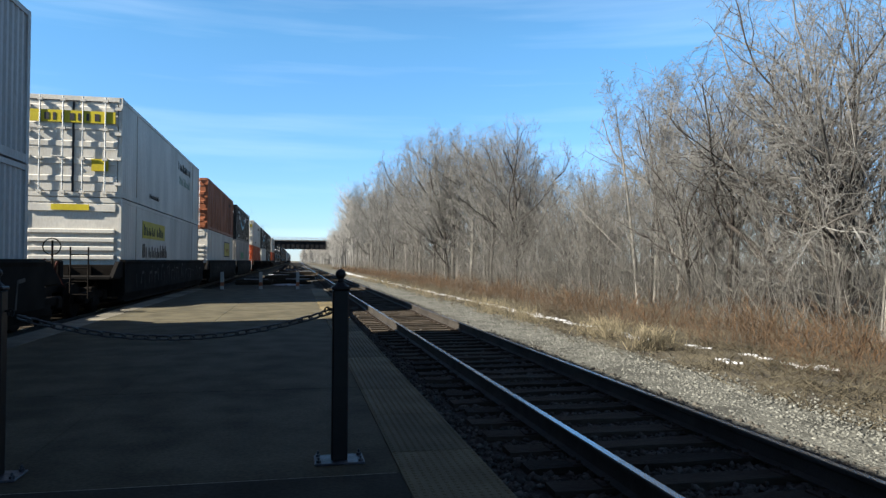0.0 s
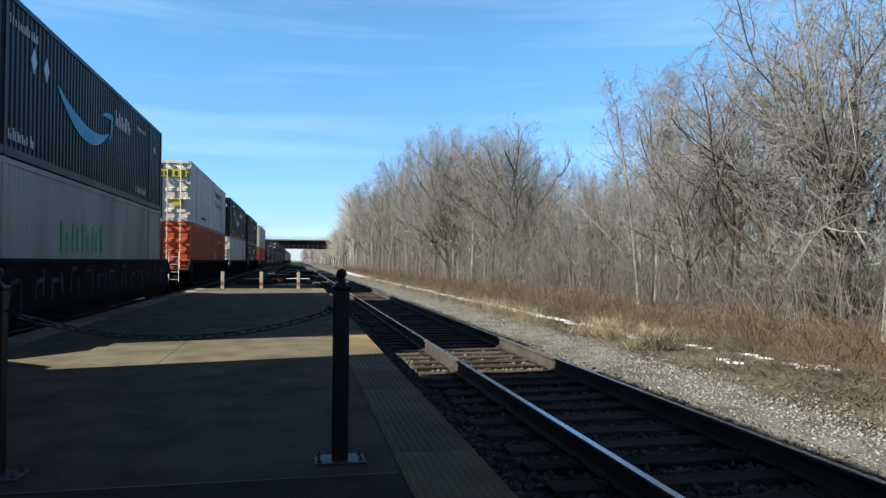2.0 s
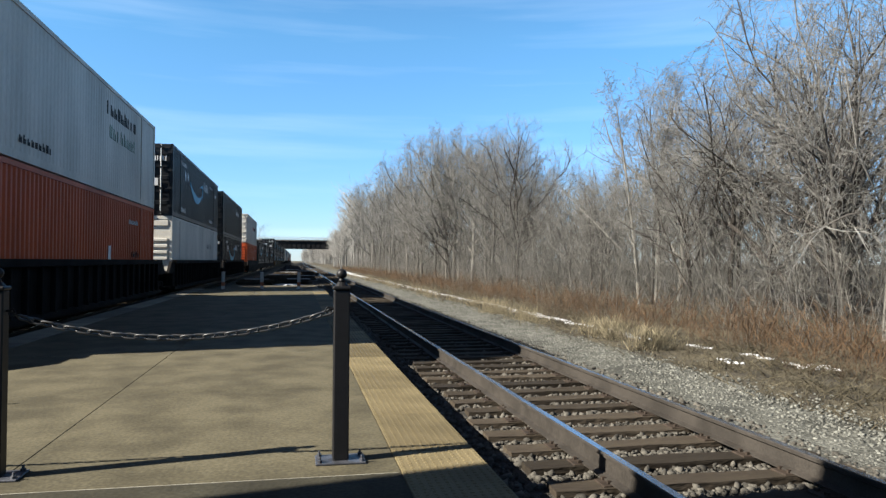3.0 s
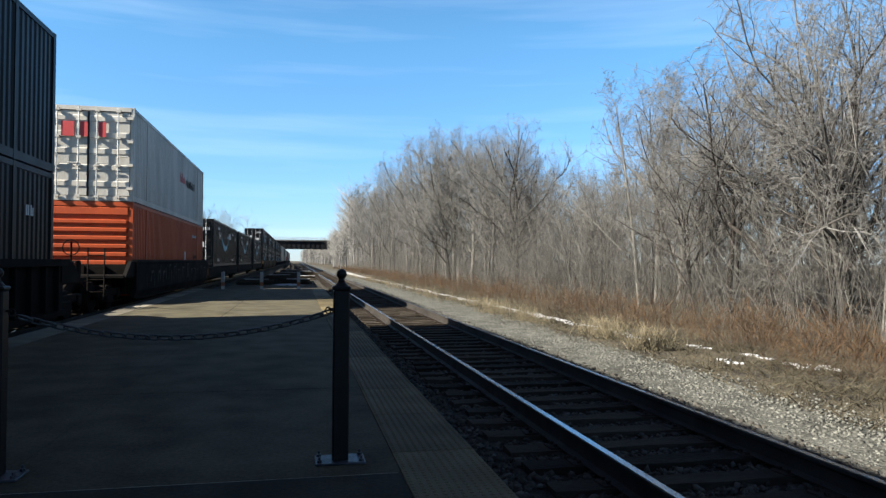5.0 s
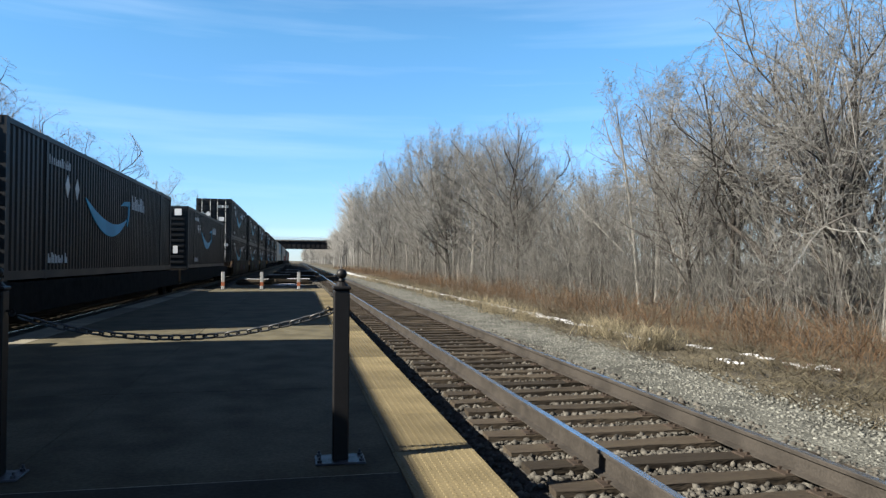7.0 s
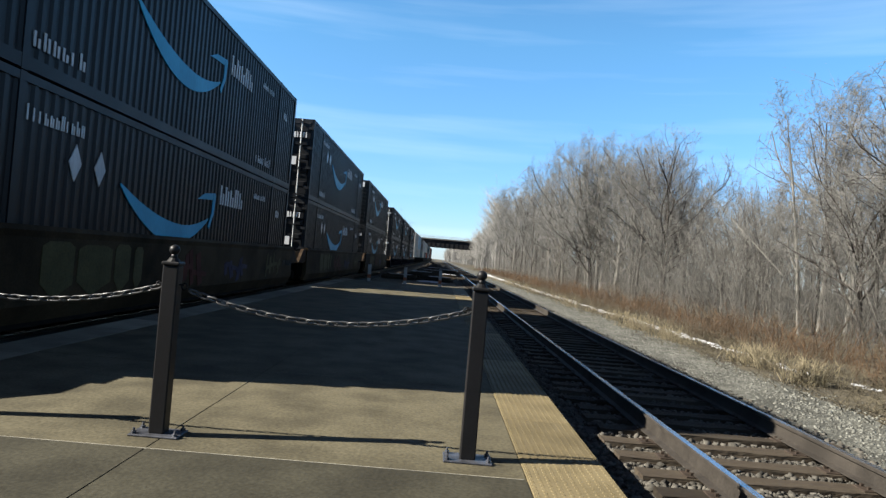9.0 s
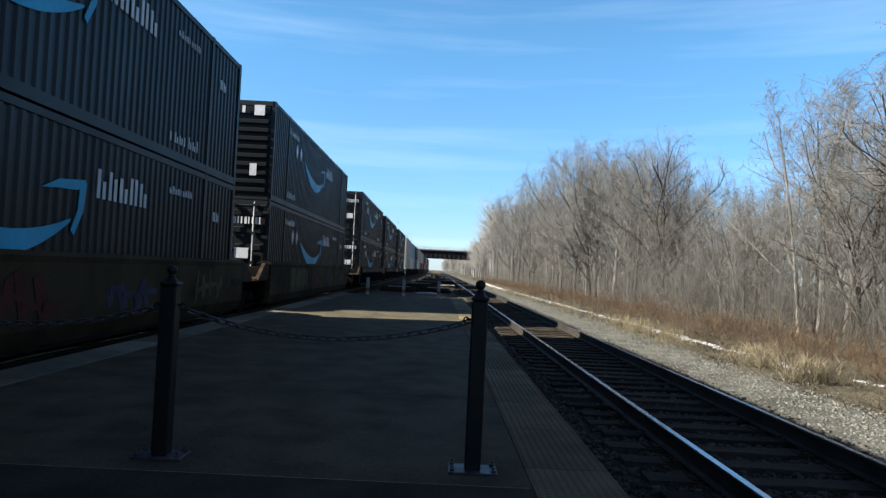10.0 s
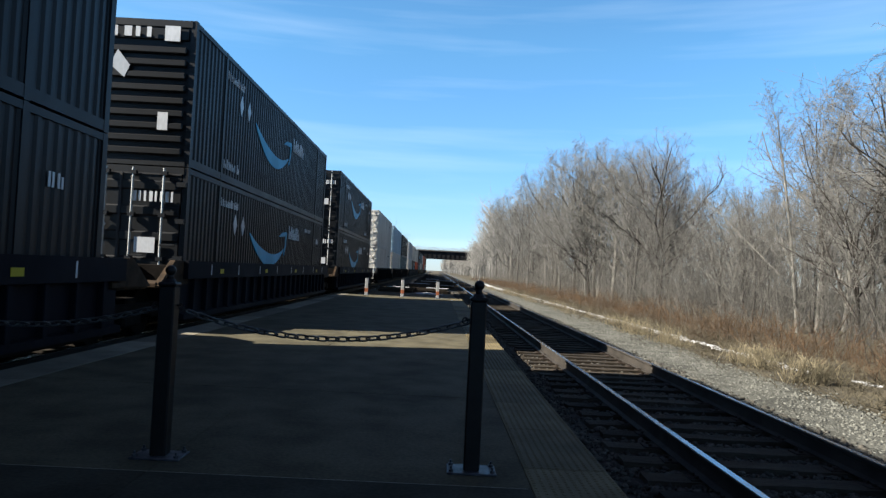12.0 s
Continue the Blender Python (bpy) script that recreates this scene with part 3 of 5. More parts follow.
def make_trees():
    for style, h, seed, bark in TREE_KINDS:
        t = thing("tree", TREE_LABELS[style] + (" and pale bark" if bark is M_BARK_PALE else ""), "tree", "roadside woods")
        for me in tree_meshes(seed, h, style, bark):
            o = new(me.name, me)
            o.parent = t
        tree_first.append((t, h))
    used = set()

    def plant(kind, x, y, height, turn, wide=1.0):
        t, h = tree_first[kind]
        s = height / h
        if kind in used:
            t = copy_thing(t, Matrix.Identity(4))
        used.add(kind)
        t.matrix_basis = pose(x, y, -0.3, 0, 0, turn) @ Matrix.Diagonal((s * wide, s * wide, s, 1))

    # by the gravel: slim trees in a group, then the tall ones with crooked limbs
    for kind, x, y, h, turn, wide in ((2, 14.0, 27, 10.2, 0, 1), (3, 14.5, 26.2, 9.8, 90, 1), (3, 14.9, 27.6, 10.4, 200, 1), (2, 15.3, 28, 10.2, 140, 1), (1, 16.0, 25.4, 10.0, 50, 0.8), (5, 15.4, 20.6, 8.8, 320, 1),
                                      (2, 12.9, 13.3, 14.5, 190, 1), (0, 17.8, 20.0, 13.0, 70, 1), (8, 15.2, 17.6, 11.5, 10, 0.9), (4, 14.5, 21.5, 9.0, 250, 1), (4, 16, 23.5, 9.6, 300, 1), (7, 14.6, 16.4, 9.5, 120, 1)):
        plant(kind, x, y, h, turn, wide)
    for kind, x, y, turn in ((1, 17.0, 22.6, 40), (6, 19.0, 21.4, 160), (0, 19.6, 25.0, 280), (8, 16.6, 19.0, 200), (1, 18.4, 28.6, 330), (6, 17.2, 29.4, 90)):
        plant(kind, x, y, crest(x, y, 0.6), turn, 0.9)
    # a dark round-crowned tree stands out in the middle of the woods
    plant(5, 16.4, 51.0, 13.0, 20, 0.9)
    for kind, x, y, turn, wide in ((8, 17.0, 53.0, 130, 0.7), (1, 18.6, 57.0, 250, 0.75), (6, 16.6, 61.0, 20, 0.9), (0, 15.6, 56.5, 150, 0.75), (1, 17.4, 64.0, 300, 0.9), (6, 14.2, 61.5, 190, 0.9), (0, 12.9, 66.0, 80, 0.8), (1, 13.0, 77.0, 10, 0.9)):
        plant(kind, x, y, crest(x, y, 0.5), turn, wide)
    # the stand beside and behind it
    for kind, x, y, turn, wide in ((6, 15.0, 60, 100, 1.0), (1, 14.4, 64, 200, 1.0), (0, 16.0, 66, 10, 0.8), (6, 17.5, 70, 60, 0.8), (1, 13.6, 69, 40, 0.75), (0, 20.5, 62, 310, 0.8), (8, 19.5, 56, 0, 0.7),
                                   (0, 21.0, 48, 90, 0.7), (1, 20.4, 44, 30, 0.7), (6, 19.0, 45, 150, 0.7), (3, 19.6, 42, 230, 0.8), (1, 22.4, 46, 120, 0.7), (8, 18.0, 41, 210, 0.7), (0, 17.2, 37, 160, 0.7), (1, 15.4, 34, 260, 0.7)):
        plant(kind, x, y, crest(x, y, 0.8), turn, wide)
    for kind, x, y, turn in ((2, 13.2, 62, 0), (2, 13.8, 66, 90), (2, 14.6, 70, 180), (2, 13.0, 74, 40), (2, 15.6, 76, 250), (2, 12.4, 80, 120), (2, 13.4, 86, 70), (3, 12.0, 92, 10), (2, 12.6, 97, 200), (3, 12.0, 104, 300),
                             (0, 16.5, 82, 20), (1, 14.5, 88, 210), (0, 13.5, 99, 250), (1, 13.0, 108, 30), (2, 11.6, 112, 160), (0, 13, 120, 300), (2, 11.8, 124, 40), (1, 13.5, 132, 80), (3, 11.5, 136, 0)):
        plant(kind, x, y, crest(x, y, 0.6) * (1.04 if kind in (2, 3) else 0.98), turn, 0.85)
    # beyond the train
    for kind, x, y, h, turn in ((5, -22.6, 76, 17, 30), (8, -24.5, 80, 16, 200), (1, -21, 110, 15.5, 90), (5, -24, 54, 16.5, 90), (8, -26, 60, 17.5, 10), (1, -25, 47, 15.5, 250), (8, -20, 150, 16, 150), (6, -24, 190, 16, 10), (1, -22, 230, 16, 10)):
        plant(kind, x, y, h, turn)
    r = random.Random(17)
    for i in range(9):
        plant(r.choice((0, 1, 3, 6, 7)), r.uniform(-40, -29), 2 + i * 9 + r.uniform(-2, 2), r.uniform(8, 10.5), r.uniform(0, 360))
    r = random.Random(11)
    for i in range(32):
        y = -2 + 110 * (i / 32) ** 1.25 + r.uniform(-1.5, 1.5)
        x = r.uniform(13, 17) if i % 3 == 0 else r.uniform(16, 32)
        h = min(r.uniform(7.2, 10.5) if y < 45 else r.uniform(10.5, 14.5), crest(x, y, 1.8) * r.uniform(0.86, 0.97))
        plant(r.choice((0, 1, 1, 3, 4, 5, 8, 6, 7, 2)), x, y, h, r.uniform(0, 360), 0.9)


def far_woods():
    """Woods too far off to tell the trees apart."""
    rs = np.random.RandomState(3)
    P0, P1, R0 = [], [], []

    def wood(n, xr, yr, hr):
        for _ in range(n):
            x, y, h = rs.uniform(*xr), rs.uniform(*yr), rs.uniform(*hr)
            if abs(y - 310) < 13 or (0 < x < 0.045 * y + 1 and 130 < y < 310):
                continue
            if x > 0 and y < 310:
                h = min(h, crest(x, y) * rs.uniform(0.9, 1.05))
            b = np.array((x, y, -0.3))
            top = b + np.array((rs.randn() * 0.5, rs.randn() * 0.5, h))
            P0.append(b), P1.append(top), R0.append(0.16)
            m = 42
            u = rs.uniform(0.2, 1.0, m)
            a = rs.uniform(0, 6.283, m)
            ln = h * 0.33 * (1.15 - 0.7 * np.abs(u - 0.55)) * rs.uniform(0.5, 1.1, m)
            s = b + (top - b) * u[:, None]
            e = s + np.stack([np.cos(a) * ln * 0.75, np.sin(a) * ln * 0.75, ln * 0.8], 1)
            P0.extend(s), P1.extend(e), R0.extend([0.05] * m)
            for _ in range(2):
                w = rs.uniform(0.3, 0.9, m)[:, None]
                g = s + (e - s) * w
                P0.extend(g), P1.extend(g + (e - s) * 0.45 + rs.randn(m, 3) * h * 0.05), R0.extend([0.03] * m)

    wood(200, (8, 32), (135, 300), (13, 18))
    wood(80, (4, 16), (520, 950), (8, 12))
    wood(90, (11, 22), (324, 440), (8, 11.5))
    wood(130, (12, 60), (330, 700), (8.5, 12))
    wood(170, (7, 30), (430, 950), (10, 15))
    wood(90, (-60, -16), (240, 700), (12, 17))
    wood(130, (34, 60), (-30, 150), (7, 12))
    v, f = spikes(P0, P1, R0)
    ob = new("far_woods", raw("far_woods", v, f, M_TWIG))
    tagged(ob, "distant grey leafless woods along the railway line", "woods", kind="stuff")


def stems(name, n, sampler, material, label, category, seed, rad, lean, twigs=0, forks=False):
    """Upright thin stems, each with a few side twigs."""
    rs = np.random.RandomState(seed)
    x, y, h = sampler(rs, n)
    n = len(x)
    joints = [np.stack([x, y, np.full(n, -0.3)], 1)]
    d = np.stack([rs.randn(n) * lean, rs.randn(n) * lean, np.ones(n)], 1)
    for _ in range(3):
        joints.append(joints[-1] + d * (h / 3)[:, None])
        d = d + np.stack([rs.randn(n) * lean, rs.randn(n) * lean, rs.randn(n) * lean * 0.3], 1) * 0.8
    rr = rad * (0.6 + 0.8 * rs.rand(n)) * np.clip(h / h.mean(), 0.5, 2)
    v, f = tubes(np.concatenate(joints[:2]), np.concatenate(joints[1:3]), np.concatenate([rr, rr * 0.8]), np.concatenate([rr * 0.8, rr * 0.6]), 3)
    P0, P1, R0 = [joints[2]], [joints[3]], [rr * 0.6]
    J = np.stack(joints)
    for _ in range(twigs):
        u = rs.uniform(0.4, 2.9, n)
        i = u.astype(int)
        a, b = J[i, np.arange(n)], J[i + 1, np.arange(n)]
        q = a + (b - a) * (u - i)[:, None]
        w = rs.uniform(0, 6.283, n)
        ln = h * rs.uniform(0.1, 0.3, n)
        e = q + np.stack([np.cos(w) * ln * 0.8, np.sin(w) * ln * 0.8, ln * rs.uniform(0.0, 1.0, n)], 1)
        P0.append(q), P1.append(e), R0.append(rr * 0.45)
        if forks:
            g = q + (e - q) * rs.uniform(0.3, 0.7, n)[:, None]
            P0.append(g), P1.append(g + (e - q) * 0.5 + rs.randn(n, 3) * ln[:, None] * 0.3), R0.append(rr * 0.32)
    v2, f2 = spikes(np.concatenate(P0), np.concatenate(P1), np.concatenate(R0), len(v))
    v, f = np.concatenate([v, v2]), np.concatenate([tri(f), f2])
    ob = new(name, raw(name, v, f, material))
    return tagged(ob, label, category, kind="stuff")


def depth_y(rs, n, y0, y1, p=1.8):
    return y0 + (y1 - y0) * rs.rand(n) ** p


def make_undergrowth():
    def brush(rs, n):
        y = depth_y(rs, n, 2, 170, 2.0)
        edge = 8.3 + 0.5 * np.sin(y * 0.5) + 0.3 * np.sin(y * 1.7 + 1)
        x = edge + rs.rand(n) ** 1.3 * 4.2
        # bushes: stems gather round common feet and vary in height together
        cx, cy = np.floor(x / 0.7), np.floor(y / (0.7 + y * 0.01))
        key = np.abs(np.sin(cx * 12.9898 + cy * 78.233) * 43758.5453) % 1
        x = x + ((cx + 0.5) * 0.7 - x) * 0.35
        h = rs.uniform(0.25, 1.0, n) * (0.42 + 0.75 * key) * (0.65 + 0.35 * np.clip((x - edge) / 1.2, 0, 1)) * (1 + 0.25 * np.sin(y * 0.9 + x))
        return x, y, h

    stems("brush", 15000, brush, M_BRUSH, "dense rust-brown winter brush in front of the trees", "brush", 21, 0.0052, 0.42, 5)

    def grass(rs, n):
        y = depth_y(rs, n, 12.5, 80, 1.5)
        c = np.floor(y / 0.8)
        x = 7.05 - np.minimum(y, 75) * 0.0175 + 0.22 * np.sin(c * 12.9898) + rs.randn(n) * 0.22
        h = rs.uniform(0.15, 0.6, n) * (0.6 + 0.5 * np.abs(np.sin(c * 4.1)))
        keep = (np.sin(c * 7.7) > 0.1) & ((y < 27) | (rs.rand(n) < 0.4))
        return x[keep], y[keep], h[keep]

    stems("dry_grass_tufts", 10000, grass, M_GRASS, "pale straw-coloured grass tufts along the gravel", "grass", 22, 0.005, 0.3)

    def litter(rs, n):
        y = depth_y(rs, n, 3, 70, 1.6)
        x = rs.uniform(5.7, 9.0, n)
        keep = rs.rand(n) < np.clip((x - 5.6) / 1.3, 0.05, 1) * (0.55 + 0.45 * np.sin(y * 1.9 + x * 3) * np.sin(x * 2.3 - y * 0.7))
        return x[keep], y[keep], rs.uniform(0.06, 0.3, n)[keep]

    stems("short_grass", 24000, litter, M_SEDGE, "short trampled dry grass between gravel and brush", "grass", 23, 0.006, 0.9)

    def thicket(rs, n):
        y = depth_y(rs, n, -3, 150, 1.6)
        x = 10.4 + rs.rand(n) ** 1.3 * 24
        h = rs.uniform(1.0, 7.0, n) * (0.4 + 0.6 * np.clip((x - 10.4) / 3, 0, 1))
        return x, y, h

    def left_thicket(rs, n):
        y = depth_y(rs, n, -8, 150, 1.2)
        return -25 - rs.rand(n) * 22, y, rs.uniform(1.2, 4.5, n)

    stems("left_thicket", 2600, left_thicket, M_THICKET, "grey leafless scrub on the far side of the train", "undergrowth", 25, 0.014, 0.2, 12)
    stems("thicket", 9500, thicket, M_THICKET, "tangled grey leafless saplings under the trees", "undergrowth", 24, 0.0105, 0.3, 10, True)


def make_snow():
    rs = random.Random(9)
    patches = [(8.2, 8.26, 9.9, 10.6), (8.22, 8.3, 11.0, 11.8), (8.5, 8.55, 9.7, 10.3), (7.32, 7.38, 10.6, 11.2), (8.0, 8.05, 12.6, 13.2), (-1.6, 0.4, 50, 52.5), (-3.5, -1.2, 60, 62)]
    y = 14.0
    while y < 110:
        ln = rs.uniform(0.8, 2.2) * (1 + y / 30)
        x = 7.72 + rs.uniform(-0.08, 0.08) - min(y, 75) * 0.0175
        patches.append((x, x + rs.uniform(0.2, 0.34) * (1 + y / 28), y, y + ln))
        y += ln * (rs.uniform(0.85, 1.15) if y < 26 else rs.uniform(0.8, 0.98))
    for x0, x1, y0, y1 in patches:
        bm = bmesh.new()
        n = 26
        ring = []
        for i in range(n):
            u = i / (n - 1)
            w = (x1 - x0) * (0.12 + 0.88 * math.sin(math.pi * u) ** 0.5) * rs.uniform(0.3, 1.3)
            c = (x0 + x1) / 2 + 0.1 * math.sin(u * 9 + x0) + rs.uniform(-0.03, 0.03)
            y = y0 + (y1 - y0) * u
            ring.append([bm.verts.new((c - w / 2, y, -0.3)), bm.verts.new((c - w / 4, y, -0.225)), bm.verts.new((c + w / 4, y, -0.225)), bm.verts.new((c + w / 2, y, -0.3))])
        for a, b in zip(ring, ring[1:]):
            for k in range(3):
                bm.faces.new((a[k], a[k + 1], b[k + 1], b[k]))
        ob = new("snow_patch", mesh_of("snow_patch", bm, M_SNOW))
        tagged(ob, "thin leftover patch of old snow on the ground", "snow", "snow patches")


def make_log():
    a, b = Vector((14.75, 17.0, -0.3)), Vector((13.2, 19.6, 2.75))
    side, up = Vector((0.86, 0.5, 0)), Vector((-0.36, 0.62, -0.7))
    bm = bmesh.new()
    rings = []
    for i in range(9):
        c = a.lerp(b, i / 8) + Vector((0, 0, 0.07 * math.sin(i * 1.3)))
        w = 0.12 - 0.008 * i
        rings.append([bm.verts.new(c + (side * math.cos(q) + up * math.sin(q)) * w) for q in (k * 0.785 for k in range(8))])
    for p, q in zip(rings, rings[1:]):
        for k in range(8):
            bm.faces.new((p[k], p[(k + 1) % 8], q[(k + 1) % 8], q[k]))
    bm.faces.new(rings[0]), bm.faces.new(rings[-1])
    ob = new("fallen_log", mesh_of("fallen_log", bm, M_BARK_DARK))
    tagged(ob, "dark broken trunk leaning in the thicket", "log")


# ---- bridge ----
def make_bridge():
    y, z0, z1 = 310.0, 6.5, 10.3
    t = thing("road_bridge", "dark steel girder road bridge over the railway", "bridge", m=pose(0, y, 0))
    for dy in (-5.5, 5.5):
        bm = bmesh.new()
        box(bm, -46, 20, dy - 0.25, dy + 0.25, z0, z1 - 0.5)
        for k in range(33):
            box(bm, -45 + k * 2 - 0.06, -45 + k * 2 + 0.06, dy - 0.4, dy + 0.4, z0 + 0.1, z1 - 0.55)
        part("girder", bm, M_BRIDGE, t)
    bm = bmesh.new()
    box(bm, -70, 60, -6.2, 6.2, z1 - 0.5, z1)
    part("deck", bm, M_BRIDGE_C, t, "concrete bridge deck")
    for dy in (-6, 6):
        bm = bmesh.new()
        box(bm, -70, 60, dy - 0.04, dy + 0.04, z1 + 1.0, z1 + 1.1)
        box(bm, -70, 60, dy - 0.04, dy + 0.04, z1 + 0.5, z1 + 0.57)
        for k in range(66):
            box(bm, -70 + k * 2 - 0.05, -70 + k * 2 + 0.05, dy - 0.05, dy + 0.05, z1, z1 + 1.1)
        part("railing", bm, M_GALV, t, "grey metal railing")
    for x0, x1 in ((19, 26), (-52, -44)):
        bm = bmesh.new()
        box(bm, x0, x1, -6.5, 6.5, -0.4, z0 + 0.1, 0.1)
        part("abutment", bm, M_BRIDGE_C, t, "concrete abutment")
    for x in (-14,):
        bm = bmesh.new()
        for dy in (-4.5, 0, 4.5):
            box(bm, x - 0.45, x + 0.45, dy - 0.45, dy + 0.45, -0.4, z0 - 0.7)
        box(bm, x - 0.6, x + 0.6, -6, 6, z0 - 0.8, z0 + 0.02)
        part("pier", bm, M_BRIDGE_C, t, "concrete pier")


def make_tie_piles():
    """Heaps of discarded ties on the ground past the platform."""
    r = random.Random(8)
    bm = bmesh.new()
    box(bm, -1.3, 1.3, -0.115, 0.115, -0.09, 0.09, 0.012)
    me = mesh_of("old_tie", bm, M_TIE)
    bm = bmesh.new()
    box(bm, -0.8, 0.9, -0.14, 0.12, -0.02, 0.03, 0.02)
    cap = mesh_of("snow_cap", bm, M_SNOW)
    for cx, cy, n in ((-2.6, 52, 5), (-0.2, 53, 6), (-1.4, 59, 7), (0.4, 64, 6), (-0.8, 72, 8), (0.7, 80, 7), (-0.4, 90, 8)):
        t = thing("tie_pile", "heap of discarded dark wooden railway ties", "timber pile", "heaps of ties", pose(cx, cy, -0.28))
        for k in range(n):
            layer = k // 3
            if k == n - 1:
                piece("snow_cap", cap, t, pose(r.uniform(-0.3, 0.3), 0, 0.19 + layer * 0.185, 0, 0, r.uniform(-15, 15)))
            piece("old_tie", me, t, pose(r.uniform(-0.5, 0.5), (k % 3 - 1) * 0.5 + r.uniform(-0.15, 0.15), 0.09 + layer * 0.185, 0, r.uniform(-2, 2) * (layer > 0), r.uniform(-22, 22)))


def make_mounds():
    for cx, cy, sx, sy, h, seed in ((-0.6, 108, 2.6, 12, 1.2, 1), (-3.2, 66, 1.5, 5, 0.35, 2)):
        bm = bmesh.new()
        n = 18
        g = [[None] * n for _ in range(n)]
        for i in range(n):
            for j in range(n):
                u, v = i / (n - 1) * 2 - 1, j / (n - 1) * 2 - 1
                k = max(0, 1 - u * u - v * v) ** 0.7
                g[i][j] = bm.verts.new((cx + u * sx, cy + v * sy, -0.34 + k * h * (0.7 + 0.5 * noise.noise((u * 3 + seed * 7, v * 4, seed)) + 0.45 * noise.noise((u * 9, v * 11, seed)))))
        for i in range(n - 1):
            for j in range(n - 1):
                bm.faces.new((g[i][j], g[i + 1][j], g[i + 1][j + 1], g[i][j + 1]))
        ob = new("earth_mound", mesh_of("earth_mound", bm, M_MOUND))
        tagged(ob, "low dark mound of earth and cinders beyond the platform", "mound", "earth mounds")


# ---- the freight train ----
CL, CW, CH = 16.15, 2.59, 2.9
HW = CW / 2


def side_wall(bm, x, s, wave, z0, z1, y0, y1):
    """A side sheet at x (outside towards s), with upright corrugations of that depth."""
    p, prof = 0.22, ((0.0, 0), (0.07, 0), (0.11, 1), (0.18, 1))
    pts = []
    n = int((y1 - y0) / p)
    for i in range(n):
        for dy, k in prof:
            pts.append((y0 + (y1 - y0) * (i + dy / p) / n, x - s * wave * k))
    pts.append((y1, x))
    a = [bm.verts.new((xx, yy, z0)) for yy, xx in pts]
    b = [bm.verts.new((xx, yy, z1)) for yy, xx in pts]
    for i in range(len(pts) - 1):
        bm.faces.new((a[i], a[i + 1], b[i + 1], b[i]))


def smile(parent, x):
    """A plain upturned arc, thick in the middle, with a small hook at one end."""
    bm = bmesh.new()
    lo, hi = [], []
    n = 20
    for i in range(n + 1):
        u = i / n
        cz = 1.2 + 0.66 * ((0.6 - u) / 0.6) ** 2 if u < 0.6 else 1.2 + 0.36 * ((u - 0.6) / 0.4) ** 2
        th = 0.04 + 0.34 * math.sin(math.pi * u ** 0.9) ** 0.9
        lo.append((4.72 + 4.1 * u, cz - th / 2)), hi.append((4.72 + 4.1 * u, cz + th / 2))
    for i in range(n):
        prism(bm, [lo[i], lo[i + 1], hi[i + 1], hi[i]], x, x + 0.012)
    prism(bm, [(8.1, 1.93), (8.5, 2.08), (9.16, 2.14), (9.2, 2.04), (8.95, 1.98), (8.5, 1.96)], x, x + 0.012)
    prism(bm, [(9.02, 2.1), (9.2, 2.1), (9.14, 1.7), (8.92, 1.36), (8.84, 1.42), (9.0, 1.72)], x + 0.002, x + 0.014)
    bmesh.ops.remove_doubles(bm, verts=bm.verts, dist=0.0005)
    return part("arc_emblem", bm, M_BLUE, parent, "light blue curved emblem")


def bars(parent, y0, z0, count, w, h, gap, x, material, name="lettering"):
    """A line of unreadable writing, as upright bars."""
    bm = bmesh.new()
    r = random.Random(int(y0 * 100) + count)
    for i in range(count):
        y = y0 + i * (w + gap)
        top = z0 + h * r.choice((1, 0.76, 0.76, 0.85))
        box(bm, x, x + 0.01, y, y + w * 0.3, z0, top)
        if r.random() < 0.75:
            box(bm, x, x + 0.01, y + w * 0.56, y + w * 0.86, z0, z0 + (top - z0) * r.choice((1, 0.8, 0.6)))
    return tagged(part(name, bm, material, parent), kind="stuff")


def end_bars(parent, x0, z0, count, w, h, gap, material, name="lettering"):
    bm = bmesh.new()
    for i in range(count):
        x = x0 + i * (w + gap)
        box(bm, x, x + w * (0.55 if i % 3 else 0.9), -0.075, -0.06, z0, z0 + h)
    return tagged(part(name, bm, material, parent), kind="stuff")


